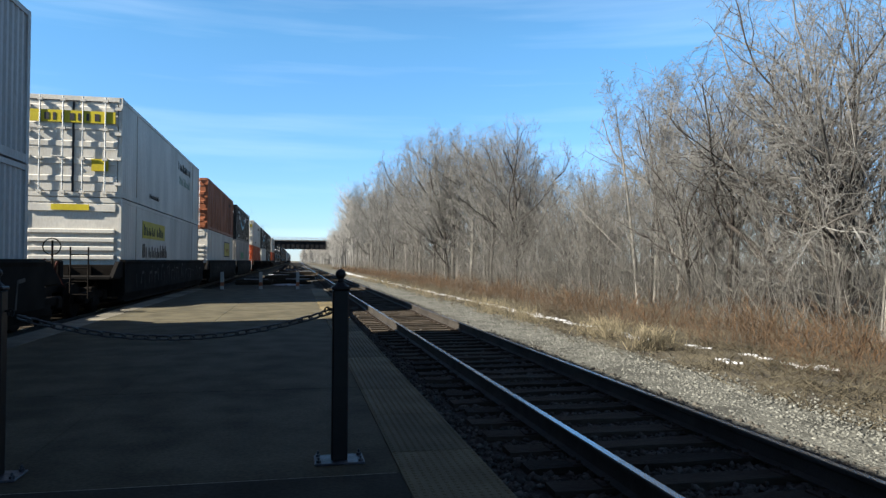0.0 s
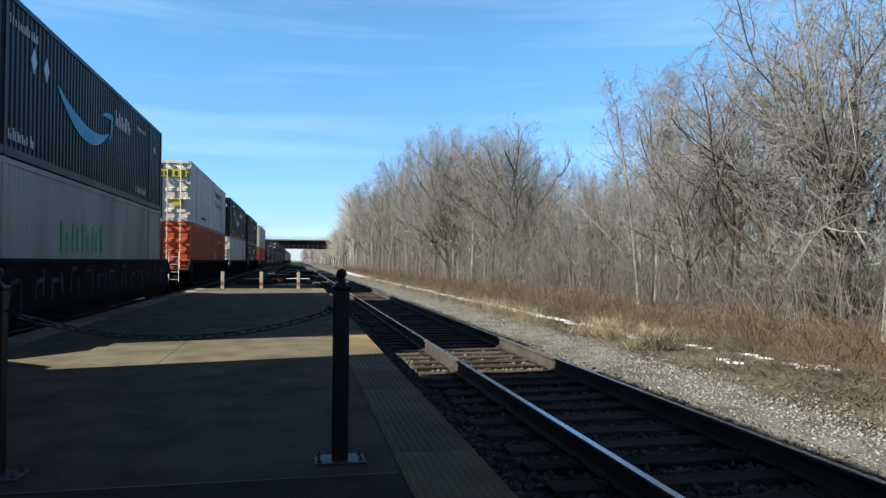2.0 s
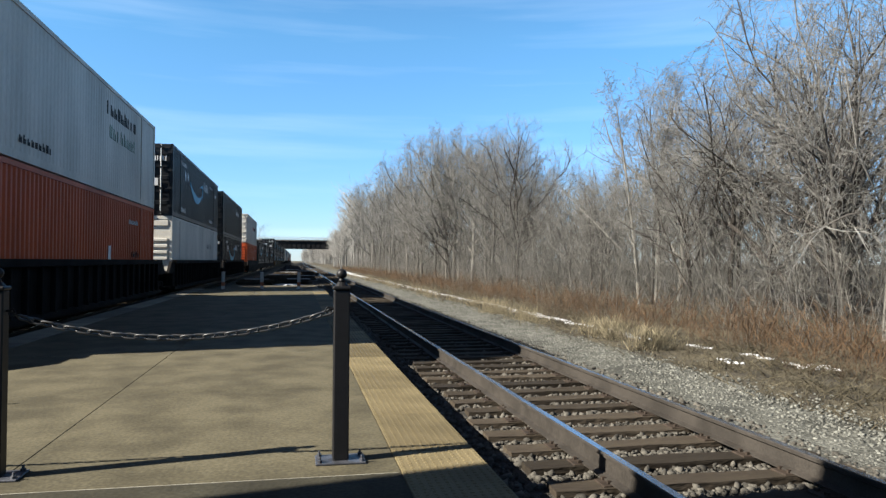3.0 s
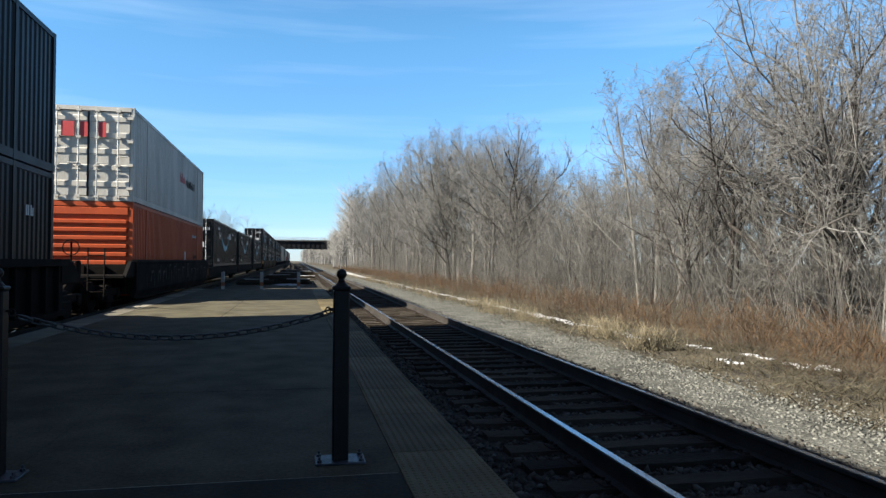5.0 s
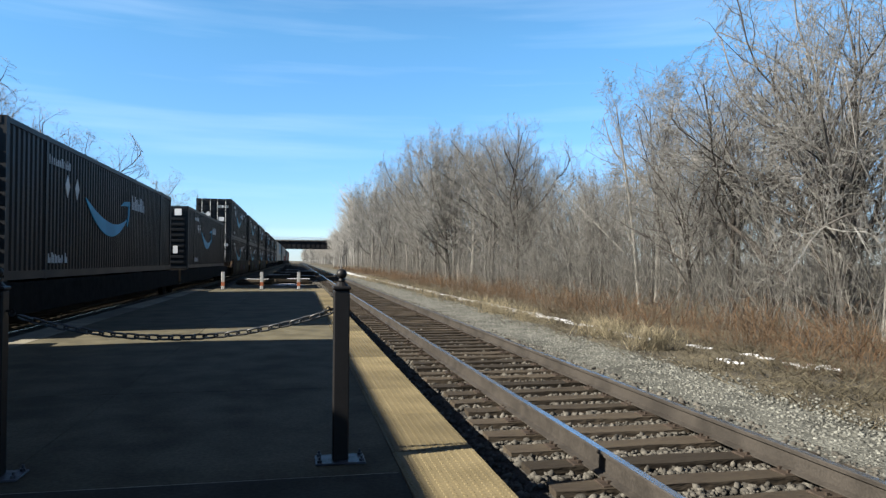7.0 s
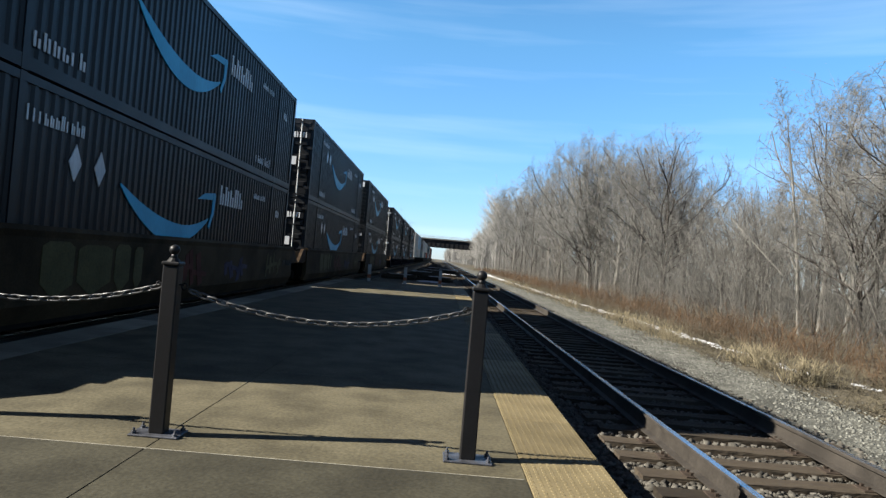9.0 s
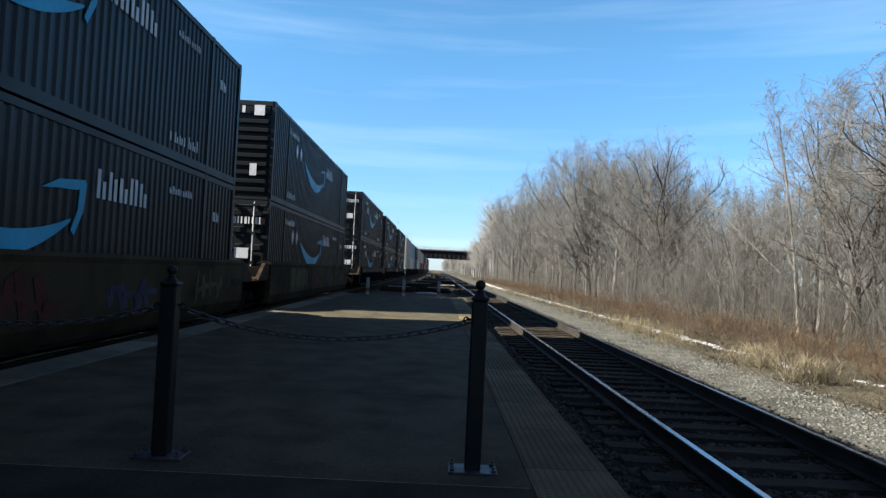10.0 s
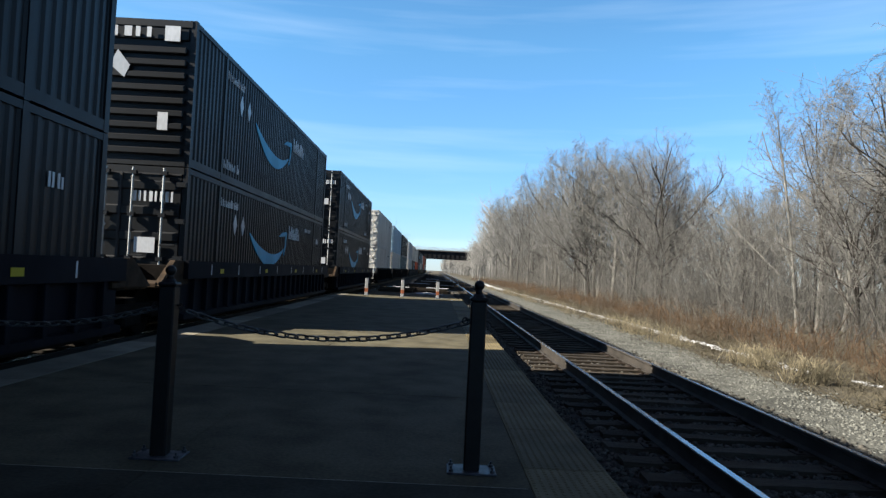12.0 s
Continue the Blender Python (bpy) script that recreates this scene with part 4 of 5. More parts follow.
def make_container(label, skin, frame_mat, end, wave, marks):
    t = thing("shipping_container", label, "container", "stacked containers")
    x = HW - 0.018
    for k in (-1, 1):
        bm = bmesh.new()
        for y0, y1 in ((0.12, 2.0), (2.12, CL - 2.12), (CL - 2.0, CL - 0.12)):
            side_wall(bm, k * x, k, wave, 0.16, CH - 0.1, y0, y1)
        bmesh.ops.remove_doubles(bm, verts=bm.verts, dist=0.0001)
        part("side_wall", bm, skin, t)
    bm = bmesh.new()
    box(bm, -x, x, 0.06, CL - 0.06, 0.1, 0.16)
    part("floor_pan", bm, skin, t)
    bm = bmesh.new()
    box(bm, -x, x, CL - 0.1, CL - 0.05, 0.1, CH - 0.06)
    part("far_wall", bm, skin, t)
    bm = bmesh.new()
    box(bm, -x + 0.01, x - 0.01, 0.05, CL - 0.05, CH - 0.075, CH - 0.03)
    for k in range(26):
        box(bm, -x + 0.12, x - 0.12, 0.5 + k * 0.6, 0.75 + k * 0.6, CH - 0.035, CH - 0.018)
    part("roof", bm, skin, t)
    bm = bmesh.new()
    for s in (-1, 1):
        a, b = sorted((s * (HW - 0.1), s * HW))
        box(bm, a, b, 0.08, CL - 0.08, 0.02, 0.18)
        box(bm, a, b, 0.08, CL - 0.08, CH - 0.11, CH - 0.01)
        for y0, y1 in ((0, 0.14), (2.0, 2.12), (CL - 2.12, CL - 2.0), (CL - 0.14, CL)):
            box(bm, a, b + (0.004 if s > 0 else 0), y0, y1, 0.004, CH)
    for y0, y1 in ((-0.01, 0.12), (CL - 0.11, CL + 0.01)):
        box(bm, -HW + 0.08, HW - 0.08, y0, y1, 0.01, 0.15)
        box(bm, -HW + 0.08, HW - 0.08, y0, y1, CH - 0.14, CH - 0.005)
    part("frame", bm, frame_mat, t)
    if end == "door":
        bm = bmesh.new()
        box(bm, -0.028, 0.028, -0.03, 0.03, 0.15, CH - 0.14)
        box(bm, -HW + 0.12, HW - 0.12, -0.016, 0.03, CH - 0.165, CH - 0.135)
        part("gasket", bm, M_BLACK, t, "black rubber door gasket")
        for s in (-1, 1):
            bm = bmesh.new()
            a, b = sorted((s * 0.015, s * (HW - 0.12)))
            front = [(0.0, 0.17)]
            for k in range(5):
                z = 0.42 + k * 0.5
                front += [(0.0, z), (-0.022, z + 0.03), (-0.022, z + 0.17), (0.0, z + 0.2)]
            prism(bm, front + [(0.0, CH - 0.16), (0.05, CH - 0.16), (0.05, 0.17)], a, b)
            d = part("door", bm, skin, t)
            for k in range(4):
                bm = bmesh.new()
                z = 0.35 + k * 0.72
                xx = s * (HW - 0.1)
                box(bm, xx - 0.09, xx + 0.09, -0.07, 0.0, z, z + 0.09)
                part("hinge", bm, frame_mat, d)
            for dx in (0.26, 0.86):
                bm = bmesh.new()
                xx = s * dx
                rod(bm, (xx, -0.085, 0.06), (xx, -0.085, CH - 0.04), 0.021, 0.021, 8)
                r = part("lock_rod", bm, M_GALV, d, "galvanised lock rod")
                for z in (0.1, 1.05, 1.9, CH - 0.18):
                    bm = bmesh.new()
                    box(bm, xx - 0.065, xx + 0.065, -0.11, -0.03, z, z + 0.075)
                    part("bracket", bm, frame_mat, d)
                bm = bmesh.new()
                hx = xx + s * 0.3
                box(bm, min(xx, hx), max(xx, hx), -0.125, -0.1, 1.12 if dx < 0.5 else 1.34, 1.16 if dx < 0.5 else 1.38, 0.006)
                part("handle", bm, frame_mat, r)
    else:
        bm = bmesh.new()
        box(bm, -HW + 0.1, HW - 0.1, 0.03, 0.07, 0.14, CH - 0.13)
        w = part("end_wall", bm, skin, t)
        for k in range(4 if skin is M_WHITE else 9):
            bm = bmesh.new()
            z = (1.12 if skin is M_WHITE else 0.22) + k * 0.25
            box(bm, -HW + 0.16, HW - 0.16, -0.055, 0.04, z, z + 0.13, 0.02)
            part("rib", bm, skin, w)
        bm = bmesh.new()
        box(bm, -HW + 0.14, HW - 0.14, -0.02, 0.04, 2.5, 2.72, 0.01)
        part("header", bm, skin, w)
    for m in marks:
        m(t)
    return t


X1 = HW - 0.012      # where markings sit on the outer side


def m_smile(t):
    smile(t, X1)
    bars(t, 9.5, 1.93, 5, 0.3, 0.5, 0.06, X1, M_MARK)
    bars(t, 12.2, 2.3, 9, 0.085, 0.14, 0.045, X1, M_MARK)
    bars(t, 2.2, 2.36, 11, 0.09, 0.19, 0.035, X1, M_MARK)
    bars(t, 2.2, 0.32, 6, 0.16, 0.22, 0.05, X1, M_MARK)
    bars(t, CL - 1.5, 1.95, 2, 0.16, 0.26, 0.06, X1 + 0.012, M_MARK)
    bars(t, CL - 4.1, 0.34, 7, 0.17, 0.22, 0.06, X1, M_MARK)
    for y in (3.36, 4.04):
        bm = bmesh.new()
        prism(bm, [(y - 0.16, 2.0), (y, 1.75), (y + 0.16, 2.0), (y, 2.25)], X1, X1 + 0.012)
        part("diamond_mark", bm, M_DIAMOND, t, "white diamond marking")
    end_bars(t, 0.28, 2.2, 8, 0.07, 0.2, 0.035, M_MARK)
    for x in (-0.85, -0.42):
        bm = bmesh.new()
        quad = [bm.verts.new((x + dx, -0.072, 1.72 + dz)) for dx, dz in ((-0.21, 0), (0, -0.21), (0.21, 0), (0, 0.21))]
        bm.faces.new(quad)
        bmesh.ops.extrude_face_region(bm, geom=bm.faces[:])
        for v in quad:
            v.co.y = -0.062
        part("diamond_mark", bm, M_DIAMOND, t, "white diamond marking")
    bm = bmesh.new()
    box(bm, 0.35, 0.75, -0.075, -0.06, 1.2, 1.5)
    part("placard", bm, M_MARK, t, "white placard")


def m_smile_front(t):
    smile(t, X1)
    bars(t, 9.5, 1.93, 5, 0.3, 0.5, 0.06, X1, M_MARK)
    bars(t, 2.2, 2.36, 11, 0.09, 0.19, 0.035, X1, M_MARK)
    bars(t, 2.2, 0.32, 6, 0.16, 0.22, 0.05, X1, M_MARK)
    for y in (3.36, 4.04):
        bm = bmesh.new()
        prism(bm, [(y - 0.16, 2.0), (y, 1.75), (y + 0.16, 2.0), (y, 2.25)], X1, X1 + 0.012)
        part("diamond_mark", bm, M_DIAMOND, t, "white diamond marking")
    end_bars(t, -0.75, 2.52, 6, 0.16, 0.2, 0.06, M_MARK)
    for x0, x1, z0, z1 in ((0.7, 1.0, 2.46, 2.76), (0.65, 0.85, 0.7, 1.05)):
        bm = bmesh.new()
        box(bm, x0, x1, -0.06, -0.045, z0, z1)
        part("placard", bm, M_MARK, t, "white placard")
    bm = bmesh.new()
    a = [(-0.35, 1.95), (-0.05, 1.7), (0.05, 1.95), (-0.2, 2.25)]
    v0 = [bm.verts.new((x, -0.06, z)) for x, z in a]
    v1 = [bm.verts.new((x, -0.045, z)) for x, z in a]
    bm.faces.new(v0), bm.faces.new(v1)
    for i in range(4):
        bm.faces.new((v0[i], v0[(i + 1) % 4], v1[(i + 1) % 4], v1[i]))
    part("diamond_mark", bm, M_DIAMOND, t, "white diamond marking")


def m_yellow_end(t):
    bm = bmesh.new()
    box(bm, -1.12, 1.12, -0.066, -0.04, 2.12, 2.46)
    part("yellow_band", bm, M_YELLOW, t, "yellow sign band")
    end_bars(t, -0.75, 2.18, 7, 0.14, 0.2, 0.08, M_BLACK)
    bm = bmesh.new()
    box(bm, 0.5, 0.95, -0.07, -0.045, 0.75, 1.1)
    part("yellow_plate", bm, M_YELLOW, t, "small yellow plate")
    bars(t, 9.9, 2.1, 9, 0.28, 0.34, 0.1, X1, M_BLACK)
    bars(t, 10.2, 1.5, 8, 0.3, 0.35, 0.1, X1, M_FADED)
    bars(t, 4.0, 0.35, 9, 0.12, 0.16, 0.08, X1, M_BLACK)


def m_yellow_panel(t):
    bm = bmesh.new()
    box(bm, X1, X1 + 0.012, 9.55, 13.4, 1.36, 2.44)
    part("panel_border", bm, M_BLACK, t, "black sign border")
    bm = bmesh.new()
    box(bm, X1 + 0.006, X1 + 0.018, 9.68, 13.27, 1.44, 2.36)
    part("yellow_panel", bm, M_YELLOW, t, "yellow sign panel")
    bars(t, 10.6, 1.7, 6, 0.24, 0.36, 0.08, X1 + 0.012, M_MAROON)
    bm = bmesh.new()
    box(bm, -0.55, 0.45, -0.05, -0.035, 2.53, 2.7)
    part("yellow_plate", bm, M_YELLOW, t, "small yellow plate")


def m_early_panel(t):
    bm = bmesh.new()
    box(bm, X1, X1 + 0.014, 2.95, 6.85, 1.85, 2.42)
    part("yellow_panel", bm, M_YELLOW, t, "yellow sign panel")
    bars(t, 3.1, 1.95, 8, 0.34, 0.36, 0.1, X1 + 0.012, M_BLACK)
    bars(t, 3.0, 1.2, 9, 0.4, 0.46, 0.1, X1, M_NAVY)
    bm = bmesh.new()
    box(bm, -0.55, 0.45, -0.05, -0.035, 2.53, 2.7)
    part("yellow_plate", bm, M_YELLOW, t, "small yellow plate")


def m_red_word(t):
    bars(t, 8.8, 1.6, 3, 0.42, 0.4, 0.08, X1, M_RED)
    bars(t, 10.4, 1.55, 9, 0.22, 0.34, 0.07, X1, M_BLACK)
    end_bars(t, -0.75, 1.95, 3, 0.4, 0.45, 0.12, M_RED)


def m_green_word(t):
    bars(t, 5.1, 1.3, 5, 0.62, 0.85, 0.16, X1, M_GREEN)


def m_grille(t):
    """The dark machine bay of a refrigerated container's end."""
    bm = bmesh.new()
    box(bm, -0.95, 0.55, -0.045, -0.033, 0.95, 2.45)
    bay = part("machine_bay", bm, M_BLACK, t, "dark open machine bay")
    for k in range(5):
        bm = bmesh.new()
        box(bm, 0.62 + k * 0.09, 0.66 + k * 0.09, -0.06, -0.02, 0.3, 0.95, 0.006)
        part("grille_bar", bm, M_REEFER, bay)


def m_grey_mark(t):
    bars(t, 11.2, 1.75, 4, 0.42, 0.3, 0.1, X1, M_WORN)
    bars(t, 11.0, 0.7, 7, 0.24, 0.26, 0.1, X1, M_BLACK)


def m_white_word(t):
    bars(t, 10.4, 1.85, 6, 0.3, 0.4, 0.1, X1, M_MARK)
    end_bars(t, -0.1, 2.2, 9, 0.07, 0.2, 0.035, M_MARK)


def m_small(t):
    bars(t, 12.5, 2.2, 9, 0.09, 0.16, 0.05, X1, M_MARK)
    bars(t, 12.9, 1.2, 6, 0.12, 0.18, 0.05, X1, M_BLACK)
    bm = bmesh.new()
    box(bm, X1, X1 + 0.012, 10.2, 10.45, 1.1, 1.5)
    part("placard", bm, M_MARK, t, "white placard")


def m_none(t):
    bars(t, 12.5, 2.2, 9, 0.09, 0.16, 0.05, X1, M_BLACK)


STYLES = {
    "navy": ("dark navy corrugated container with blue arc and white diamonds", M_NAVY, M_NAVY_FR, "door", 0.028, (m_smile,)),
    "navy_front": ("dark navy corrugated container with ribbed end wall", M_NAVY, M_NAVY_FR, "wall", 0.028, (m_smile_front,)),
    "navy_plain": ("dark navy corrugated container with white lettering", M_NAVY, M_NAVY_FR, "door", 0.028, (m_white_word,)),
    "white_jb": ("white smooth-sided container with a yellow band on its doors", M_WHITE, M_WHITE, "door", 0.006, (m_yellow_end,)),
    "white_panel": ("white smooth-sided container with a framed yellow panel", M_WHITE, M_WHITE, "wall", 0.006, (m_yellow_panel,)),
    "white_panel_b": ("white container with yellow and blue side signs", M_WHITE, M_WHITE, "wall", 0.006, (m_early_panel,)),
    "white_red": ("white corrugated container with red and black lettering", M_WHITE, M_WHITE, "door", 0.03, (m_red_word,)),
    "white_green": ("white smooth-sided container with green lettering", M_WHITE, M_WHITE, "wall", 0.008, (m_green_word,)),
    "reefer": ("grimy beige refrigerated container with green lettering", M_REEFER, M_REEFER, "wall", 0.008, (m_green_word, m_grille)),
    "white_mark": ("white smooth-sided container with small grey emblem", M_WHITE, M_WHITE, "wall", 0.008, (m_grey_mark,)),
    "white": ("plain white corrugated container", M_WHITE, M_WHITE, "door", 0.03, (m_none,)),
    "grey": ("pale grey corrugated container", M_GREY, M_GREY, "door", 0.036, (m_none,)),
    "orange": ("orange corrugated container with ribbed end wall", M_ORANGE, M_ORANGE, "wall", 0.036, (m_small,)),
    "orange_door": ("orange corrugated container with barred doors", M_ORANGE, M_ORANGE, "door", 0.036, (m_small,)),
    "maroon": ("faded red-brown corrugated container", M_MAROON, M_MAROON, "door", 0.036, (m_none,)),
    "teal": ("dark green corrugated container", M_TEAL, M_TEAL, "door", 0.036, (m_white_word,)),
    "blue": ("pale blue corrugated container", M_PALEBLUE, M_PALEBLUE, "door", 0.036, (m_none,)),
}


def bogie(parent, y):
    b = bmesh.new()
    for s in (-1, 1):
        box(b, s * 1.0 - 0.08, s * 1.0 + 0.08, y - 1.15, y + 1.15, 0.42, 0.62, 0.03)
        box(b, s * 1.0 - 0.1, s * 1.0 + 0.1, y - 0.35, y + 0.35, 0.22, 0.5, 0.04)
        for dy in (-0.89, 0.89):
            box(b, s * 1.03 - 0.09, s * 1.03 + 0.09, y + dy - 0.16, y + dy + 0.16, 0.34, 0.6, 0.03)
    box(b, -1.05, 1.05, y - 0.2, y + 0.2, 0.4, 0.72, 0.03)
    o = part("bogie", b, M_GEAR, parent, "grimy cast steel bogie")
    for dy in (-0.89, 0.89):
        b = bmesh.new()
        rod(b, (-0.95, y + dy, 0.42), (0.95, y + dy, 0.42), 0.08, 0.08, 10)
        for s in (-1, 1):
            rod(b, (s * 0.7, y + dy, 0.42), (s * 0.83, y + dy, 0.42), 0.42, 0.42, 24)
            rod(b, (s * 0.66, y + dy, 0.42), (s * 0.7, y + dy, 0.42), 0.455, 0.455, 24)
        part("wheelset", b, M_GEAR, o, "steel wheelset")


def make_car(kind, near, far, ends):
    """A car unit under one container slot. near, far: how far it reaches past the container. ends: brake stand and ladder."""
    body_mat = {"grey": M_CAR_GREY, "ribbed": M_CAR_GREY, "brown": M_CAR_BROWN, "blue": M_CAR_BLUE, "spine": M_CAR_GREY}[kind]
    label = {"grey": "grimy dark grey well car with pale graffiti", "ribbed": "dark ribbed well car with a heavy top sill", "brown": "brown well car with olive graffiti on its side",
             "blue": "dark blue well car with ribbed lower sides", "spine": "dark spine car carrying one container"}[kind]
    t = thing("well_car", label, "rail car", "freight cars")
    if kind == "spine":
        bm = bmesh.new()
        box(bm, -0.35, 0.35, -near, CL + far, 0.55, 1.0, 0.03)
        part("centre_sill", bm, M_CAR_GREY, t)
        for y in (0.15, 5.3, 10.6, CL - 0.3):
            bm = bmesh.new()
            box(bm, -1.3, 1.3, y - 0.2, y + 0.2, 0.82, 1.04, 0.02)
            part("cross_bearer", bm, M_CAR_GREY, t)
        for s in (-1, 1):
            bm = bmesh.new()
            box(bm, s * 1.25 - 0.06, s * 1.25 + 0.06, -near + 0.3, CL + far - 0.3, 0.42, 1.02, 0.01)
            part("side_rail", bm, M_GEAR, t)
    else:
        top = 1.45 if kind != "blue" else 1.4
        for s in (-1, 1):
            bm = bmesh.new()
            if kind in ("grey", "brown"):
                prof = [(1.36, top), (1.5, top), (1.52, top - 0.06), (1.5, top - 0.14), (1.5, 0.5), (1.4, 0.28), (1.3, 0.28), (1.36, 0.5)]
            else:
                prof = [(1.34, top), (1.54, top), (1.54, top - (0.14 if kind == "ribbed" else 0.34)), (1.4, top - (0.16 if kind == "ribbed" else 0.36)), (1.4, 0.4), (1.5, 0.38), (1.5, 0.28), (1.3, 0.28)]
            a = [bm.verts.new((s * px, -0.35, pz)) for px, pz in prof]
            b = [bm.verts.new((s * px, CL + 0.35, pz)) for px, pz in prof]
            bm.faces.new(a), bm.faces.new(b)
            for i in range(len(a)):
                bm.faces.new((a[i], a[(i + 1) % len(a)], b[(i + 1) % len(a)], b[i]))
            side = part("side", bm, body_mat, t)
            if kind in ("ribbed", "blue"):
                for k in range(22):
                    bm = bmesh.new()
                    y = 0.2 + k * 0.75
                    lo, hi = sorted((s * 1.38, s * 1.5))
                    box(bm, lo, hi, y - 0.05, y + 0.05, 0.36, top - (0.14 if kind == "ribbed" else 0.34), 0.01)
                    part("rib", bm, body_mat, side)
            if s > 0 and kind == "grey":
                r = random.Random(4)
                bm = bmesh.new()
                for k in range(26):
                    y = 1.2 + k * 0.55 + r.uniform(-0.1, 0.1)
                    a0, w = r.uniform(-0.12, 0.12), r.uniform(0.04, 0.1)
                    z0, z1 = r.uniform(0.55, 0.75), r.uniform(1.0, 1.3)
                    prism(bm, [(y, z0), (y + w, z0), (y + w + a0, z1), (y + a0, z1)], 1.502, 1.508)
                    if k % 2:
                        prism(bm, [(y + a0, z1 - w), (y + 0.45, z1 - w + a0 * 0.4), (y + 0.45, z1 + a0 * 0.4), (y + a0, z1)], 1.503, 1.509)
                tagged(part("graffiti", bm, M_GRAF_W, side, "pale spray-painted strokes"), kind="stuff")
            if s > 0 and kind == "brown":
                bm = bmesh.new()
                for k, (y, w) in enumerate(((2.4, 0.75), (3.25, 0.95), (4.3, 0.5), (4.95, 0.3))):
                    z1 = 1.27 - 0.03 * (k % 2)
                    prism(bm, [(y, 0.75), (y + w * 0.4, 0.55), (y + w, 0.72), (y + w, z1 - 0.06), (y + w * 0.8, z1), (y + w * 0.2, z1), (y, z1 - 0.06)], 1.502, 1.508)
                tagged(part("graffiti", bm, M_GRAF_Y, side, "olive spray-painted shapes"), kind="stuff")
                r = random.Random(12)
                for name, m, y0, n in (("graffiti", M_GRAF_R, 6.2, 5), ("graffiti", M_GRAF_V, 9.6, 4), ("graffiti", M_GRAF_Y, 13.2, 4)):
                    bm = bmesh.new()
                    for k in range(n):
                        y = y0 + k * 0.42
                        tilt, w, z0, z1 = r.uniform(-0.25, 0.25), r.uniform(0.12, 0.26), r.uniform(0.5, 0.7), r.uniform(1.0, 1.28)
                        prism(bm, [(y, z0), (y + w, z0 + 0.05), (y + w + tilt, z1), (y + tilt, z1 - 0.06)], 1.502 + 0.002 * k, 1.506 + 0.002 * k)
                        prism(bm, [(y, z0 + 0.2), (y + 0.45, z0 + 0.25 + tilt * 0.3), (y + 0.45, z0 + 0.34 + tilt * 0.3), (y, z0 + 0.32)], 1.514, 1.518)
                    tagged(part(name, bm, m, side, "faded spray-painted strokes"), kind="stuff")
                bars(side, 15.2, 0.85, 6, 0.16, 0.22, 0.06, 1.501, M_GRAF_W, "stencil")
            if s > 0 and kind == "blue":
                bm = bmesh.new()
                for k in range(8):
                    box(bm, 1.541, 1.547, 1.0 + k * 2.0, 1.04 + k * 2.0, top - 0.28, top - 0.06)
                part("white_ticks", bm, M_MARK, side)
                bm = bmesh.new()
                for k in range(4):
                    box(bm, 1.541, 1.548, 1.6 + k * 4.0, 1.85 + k * 4.0, top - 0.25, top - 0.15)
                part("reflectors", bm, M_YELLOW, side, "yellow reflectors")
        bm = bmesh.new()
        box(bm, -1.4, 1.4, 0, CL, 0.22, 0.3)
        part("well_floor", bm, M_GEAR, t)
    # end platforms over the bogies
    for y0, y1 in ((-near, -0.1), (CL + 0.1, CL + far)):
        bm = bmesh.new()
        box(bm, -0.5, 0.5, y0, y1, 0.62, 0.95, 0.02)
        if kind != "spine":
            lo, hi = (max(y0, -1.5), -0.1) if y0 < 0 else (CL + 0.1, min(y1, CL + 1.5))
            for s in (-1, 1):
                pts = [(lo, 0.95), (hi, 0.95), (hi, 1.4), ((lo + hi) / 2, 1.4)] if y0 < 0 else [(lo, 0.95), (hi, 0.95), ((lo + hi) / 2, 1.4), (lo, 1.4)]
                prism(bm, pts, s * 1.4 - 0.05, s * 1.4 + 0.05)
            box(bm, -1.4, 1.4, lo, hi, 0.9, 1.0, 0.02)
        part("end_platform", bm, M_RUST if kind in ("brown", "blue") else body_mat, t)
    if kind != "spine":
        for y in (-0.34, CL + 0.26):
            bm = bmesh.new()
            box(bm, -1.36, 1.36, y, y + 0.08, 0.4, 1.3 if kind != "ribbed" else 0.95, 0.01)
            for k in range(5):
                box(bm, -1.2 + k * 0.58, -1.12 + k * 0.58, y - 0.06, y + 0.001, 0.45, 1.25 if kind != "ribbed" else 0.9)
            part("bulkhead", bm, M_GEAR, t, "grimy ribbed end bulkhead")
    bogie(t, -near + 0.05 if near < 2.5 else -near + 1.9)
    if far > 2.5:
        bogie(t, CL + far - 1.9)
    if ends:
        bm = bmesh.new()
        y = -near + 0.2
        rod(bm, (0.55, y, 0.9), (0.55, y, 1.9), 0.025, 0.025, 6)
        for k in range(12):
            a, b2 = k * 0.5236, (k + 1) * 0.5236
            rod(bm, (0.55 + 0.2 * math.cos(a), y - 0.04, 1.75 + 0.2 * math.sin(a)), (0.55 + 0.2 * math.cos(b2), y - 0.04, 1.75 + 0.2 * math.sin(b2)), 0.015, 0.015, 5)
        part("brake_wheel", bm, M_GEAR, t)
        r = random.Random(6)
        bm = bmesh.new()
        rod(bm, (-0.9, y + 0.5, 1.12), (0.2, y + 0.5, 1.12), 0.16, 0.16, 14)
        box(bm, 0.3, 0.62, y + 0.3, y + 0.62, 0.95, 1.42, 0.03)
        part("air_tank", bm, M_GEAR, t, "grimy brake air tank and valve")
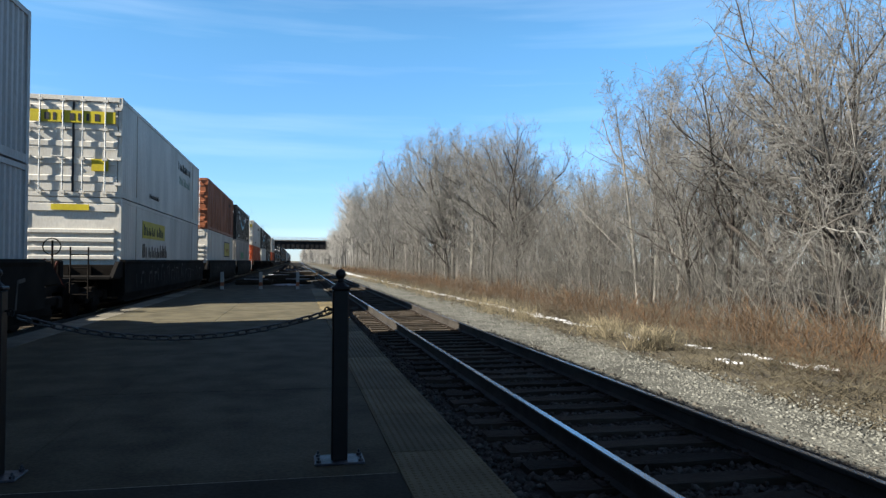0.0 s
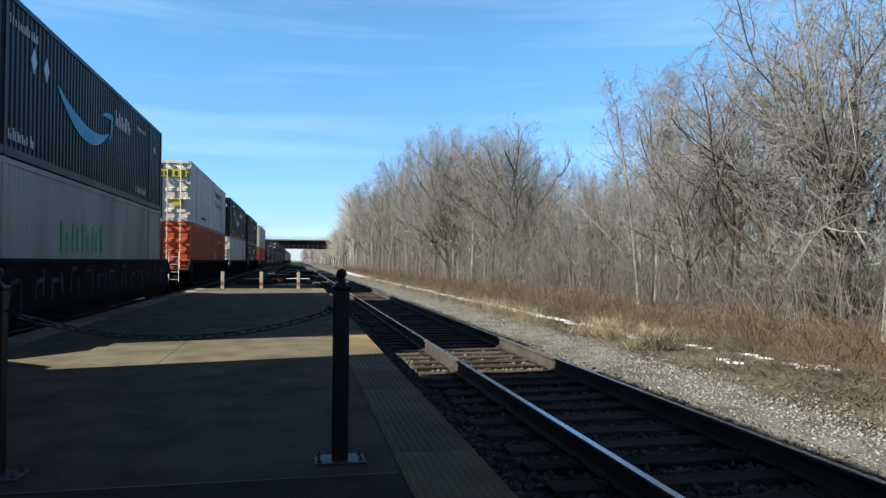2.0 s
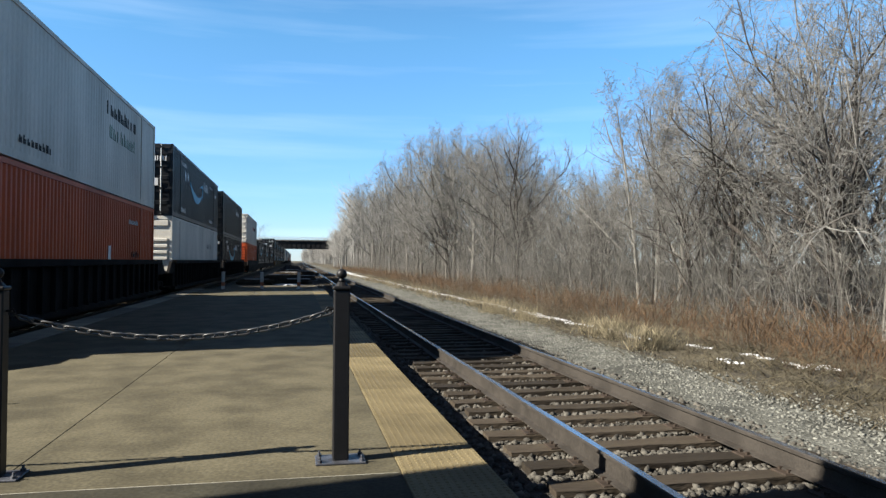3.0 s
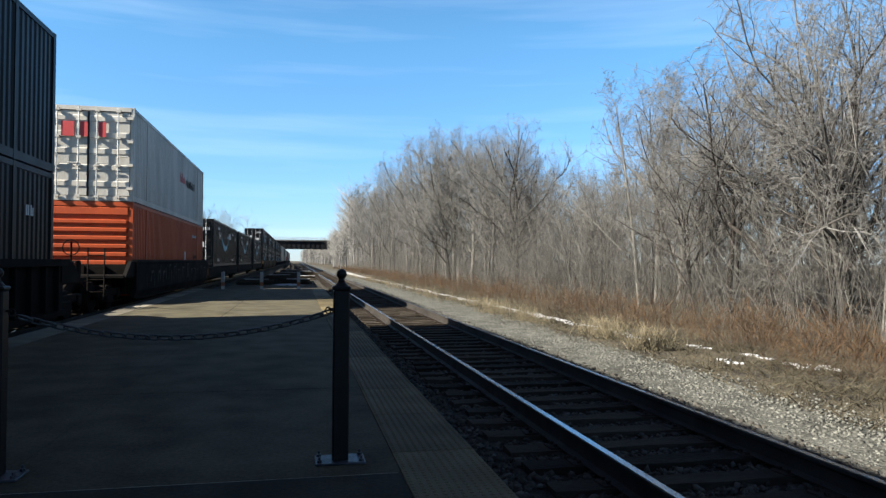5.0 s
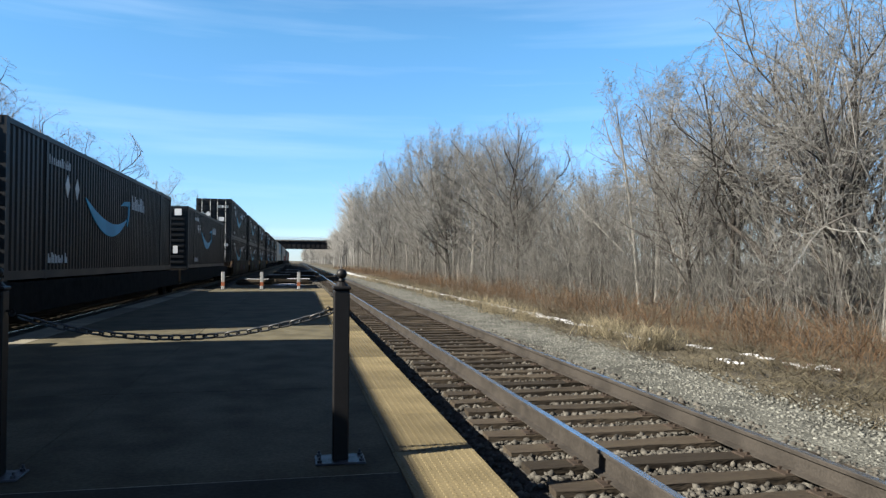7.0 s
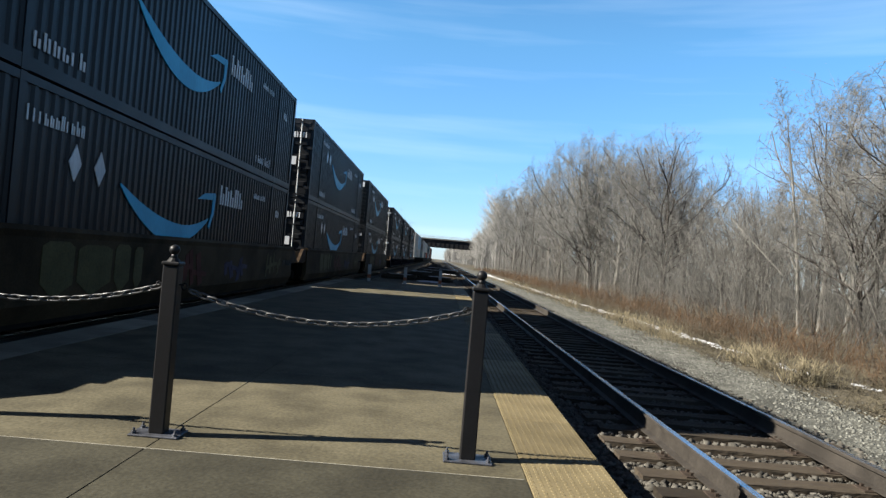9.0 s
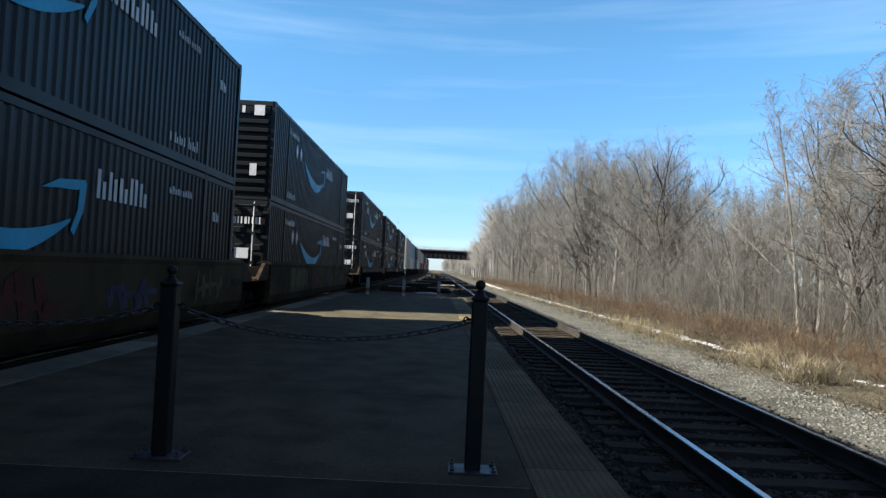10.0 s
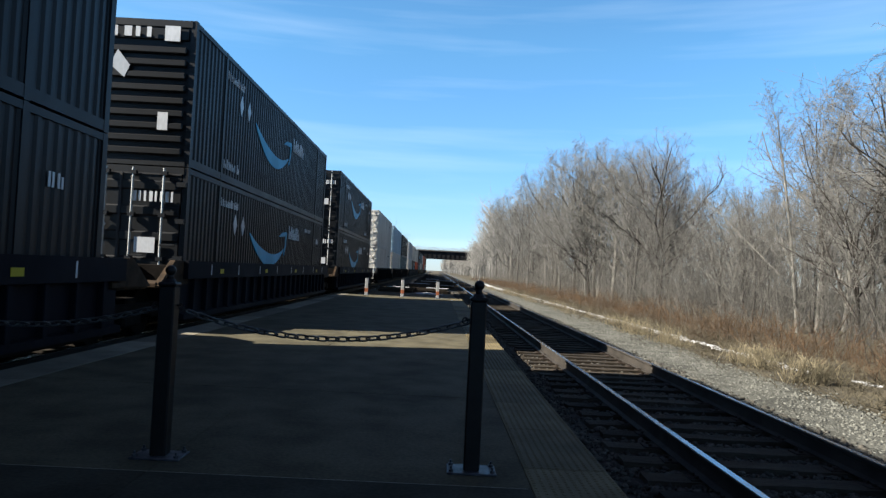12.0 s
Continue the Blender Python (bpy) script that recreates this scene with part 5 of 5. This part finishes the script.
        for k in range(4):
            bm = bmesh.new()
            a = Vector((-0.2 + k * 0.28, y + 0.1, 1.35 + r.uniform(-0.1, 0.15)))
            joints = [a]
            for _ in range(5):
                joints.append(joints[-1] + Vector((r.uniform(-0.1, 0.12), r.uniform(-0.06, 0.06), -0.13)))
            rings = [[bm.verts.new(q + Vector((math.cos(w) * 0.028, math.sin(w) * 0.028, 0))) for w in (i * 1.0472 for i in range(6))] for q in joints]
            for p, q in zip(rings, rings[1:]):
                for i in range(6):
                    bm.faces.new((p[i], p[(i + 1) % 6], q[(i + 1) % 6], q[i]))
            bm.faces.new(rings[0]), bm.faces.new(rings[-1])
            part("brake_hose", bm, M_HOSE, t, "dull red brake hose")
        bm = bmesh.new()
        for x in (0.95, 1.35):
            rod(bm, (x, y, 0.5), (x, y, 1.75), 0.018, 0.018, 6)
        for k in range(4):
            rod(bm, (0.95, y, 0.6 + k * 0.32), (1.35, y, 0.6 + k * 0.32), 0.014, 0.014, 6)
        part("ladder", bm, M_GALV if kind == "ribbed" else M_GEAR, t)
        bm = bmesh.new()
        box(bm, -0.15, 0.15, -near - 0.55, -near + 0.1, 0.7, 0.95, 0.03)
        part("coupler", bm, M_GEAR, t)
    return t


# slot start at 0 s, car, lower container, upper container
SLOTS = [
    (-40.9, "grey", "white", "white"), (-21.3, "grey", "white", "navy"), (-1.65, "grey", "grey", "grey"),
    (21.65, "grey", "white_panel_b", "white_jb"), (41.6, "grey", "white_panel", "maroon"), (60.9, "grey", "reefer", "navy"),
    (84.4, "ribbed", "orange_door", "white_jb"), (104.2, "ribbed", "white_mark", "navy"), (123.7, "ribbed", "navy", "navy_plain"),
    (147.0, "grey", "orange", "white_red"), (168.2, "spine", "navy", ""), (187.0, "spine", "navy_front", ""), (207.7, "spine", "navy_front", ""),
    (229.2, "brown", "navy", "navy"), (248.6, "brown", "navy", "navy"), (268.3, "brown", "navy", "navy_front"),
    (291.8, "blue", "navy", "navy"), (311.3, "blue", "navy", "navy_front"), (332.0, "blue", "navy", "navy"),
    (354.5, "ribbed", "white", "white"), (374.1, "ribbed", "white", "blue"), (393.7, "ribbed", "teal", "navy_plain"),
    (417.0, "grey", "white", "grey"), (436.6, "grey", "navy", "white_jb"), (456.2, "grey", "orange", "white"),
    (479.5, "brown", "navy", "navy"), (499.1, "brown", "white", "teal"), (518.7, "brown", "navy", "white"),
    (542.0, "grey", "orange", "orange_door"), (561.6, "grey", "white", "maroon"), (581.2, "grey", "navy", "navy"),
]
SPEED = 24.8
rolling = []


def make_train():
    firsts, cars = {}, {}

    def one(cache, key, maker):
        if key not in cache:
            cache[key] = maker()
            return cache[key]
        return copy_thing(cache[key], Matrix.Identity(4))

    for i, (s, kind, low, up) in enumerate(SLOTS):
        gap_n = s - (SLOTS[i - 1][0] + CL) if i else 3.4
        gap_f = SLOTS[i + 1][0] - (s + CL) if i + 1 < len(SLOTS) else 3.4
        near, far = (round(g / 2, 1) - 0.03 for g in (gap_n, gap_f))
        car = one(cars, (kind, near, far), lambda: make_car(kind, near, far, near > 2.5))
        rolling.append((car, s, 0.0))
        base = 1.05 if kind == "spine" else 0.32
        c = one(firsts, low, lambda: make_container(*STYLES[low]))
        rolling.append((c, s, base))
        if up:
            c = one(firsts, up, lambda: make_container(*STYLES[up]))
            rolling.append((c, s, base + CH + 0.01))


def motions():
    """The train runs past at a steady pace."""
    for ob, s, z in rolling:
        walk(ob, [(t, pose(TRAIN_X, s - SPEED * t, z)) for t in (0, 3, 6, 9, 12)])


make_train()
for px in POSTS:
    make_post(px, POST_Y, (-1,) if px == POSTS[0] else (-1, 1))
for xa, xb in ((POSTS[1] + 0.09, POSTS[0] - 0.09), (POSTS[2] + 0.09, POSTS[1] - 0.09)):
    make_chain(xa, xb, POST_Y, 0.15, 0.0)
for px in (-3.26, -1.58, 0.06):
    make_marker_post(px, Y_END - 0.9)
make_bridge()
make_tie_piles()
make_mounds()
make_snow()
make_log()
make_trees()
far_woods()
make_undergrowth()

# ---- pieces of track and platform ----
make_platform()
make_track("near_track", XL, XR, "railway track with rusty rails on worn wooden ties", True)
make_track("train_track", TRAIN_X - 0.755, TRAIN_X + 0.755, "railway track under the freight train", False)
stones("ballast_stones", 26000, (1.3, 4.75, 1.8, 60), -0.248, 0.025, 31, "crushed stone ballast between the ties", lambda x, y, rs: (np.abs(((y + 2.0) / 0.53 + 0.5) % 1 - 0.5) > 0.235) | (x < 1.72) | (x > 4.48))
stones("crib_stones", 9000, (1.3, 4.6, 2.5, 15), -0.24, 0.027, 33, "crushed stone packed between the near ties", lambda x, y, rs: (np.abs(((y + 2.0) / 0.53 + 0.5) % 1 - 0.5) > 0.24) | (x < 1.72))
stones("gravel_stones", 27000, (4.5, 6.8, 3, 50), -0.25, 0.0165, 32, "pale crushed stone beside the rail", lambda x, y, rs: rs.rand(len(x)) < np.clip((6.6 - x) / 0.9, 0.06, 1), M_GRAVEL_STONE)
motions()
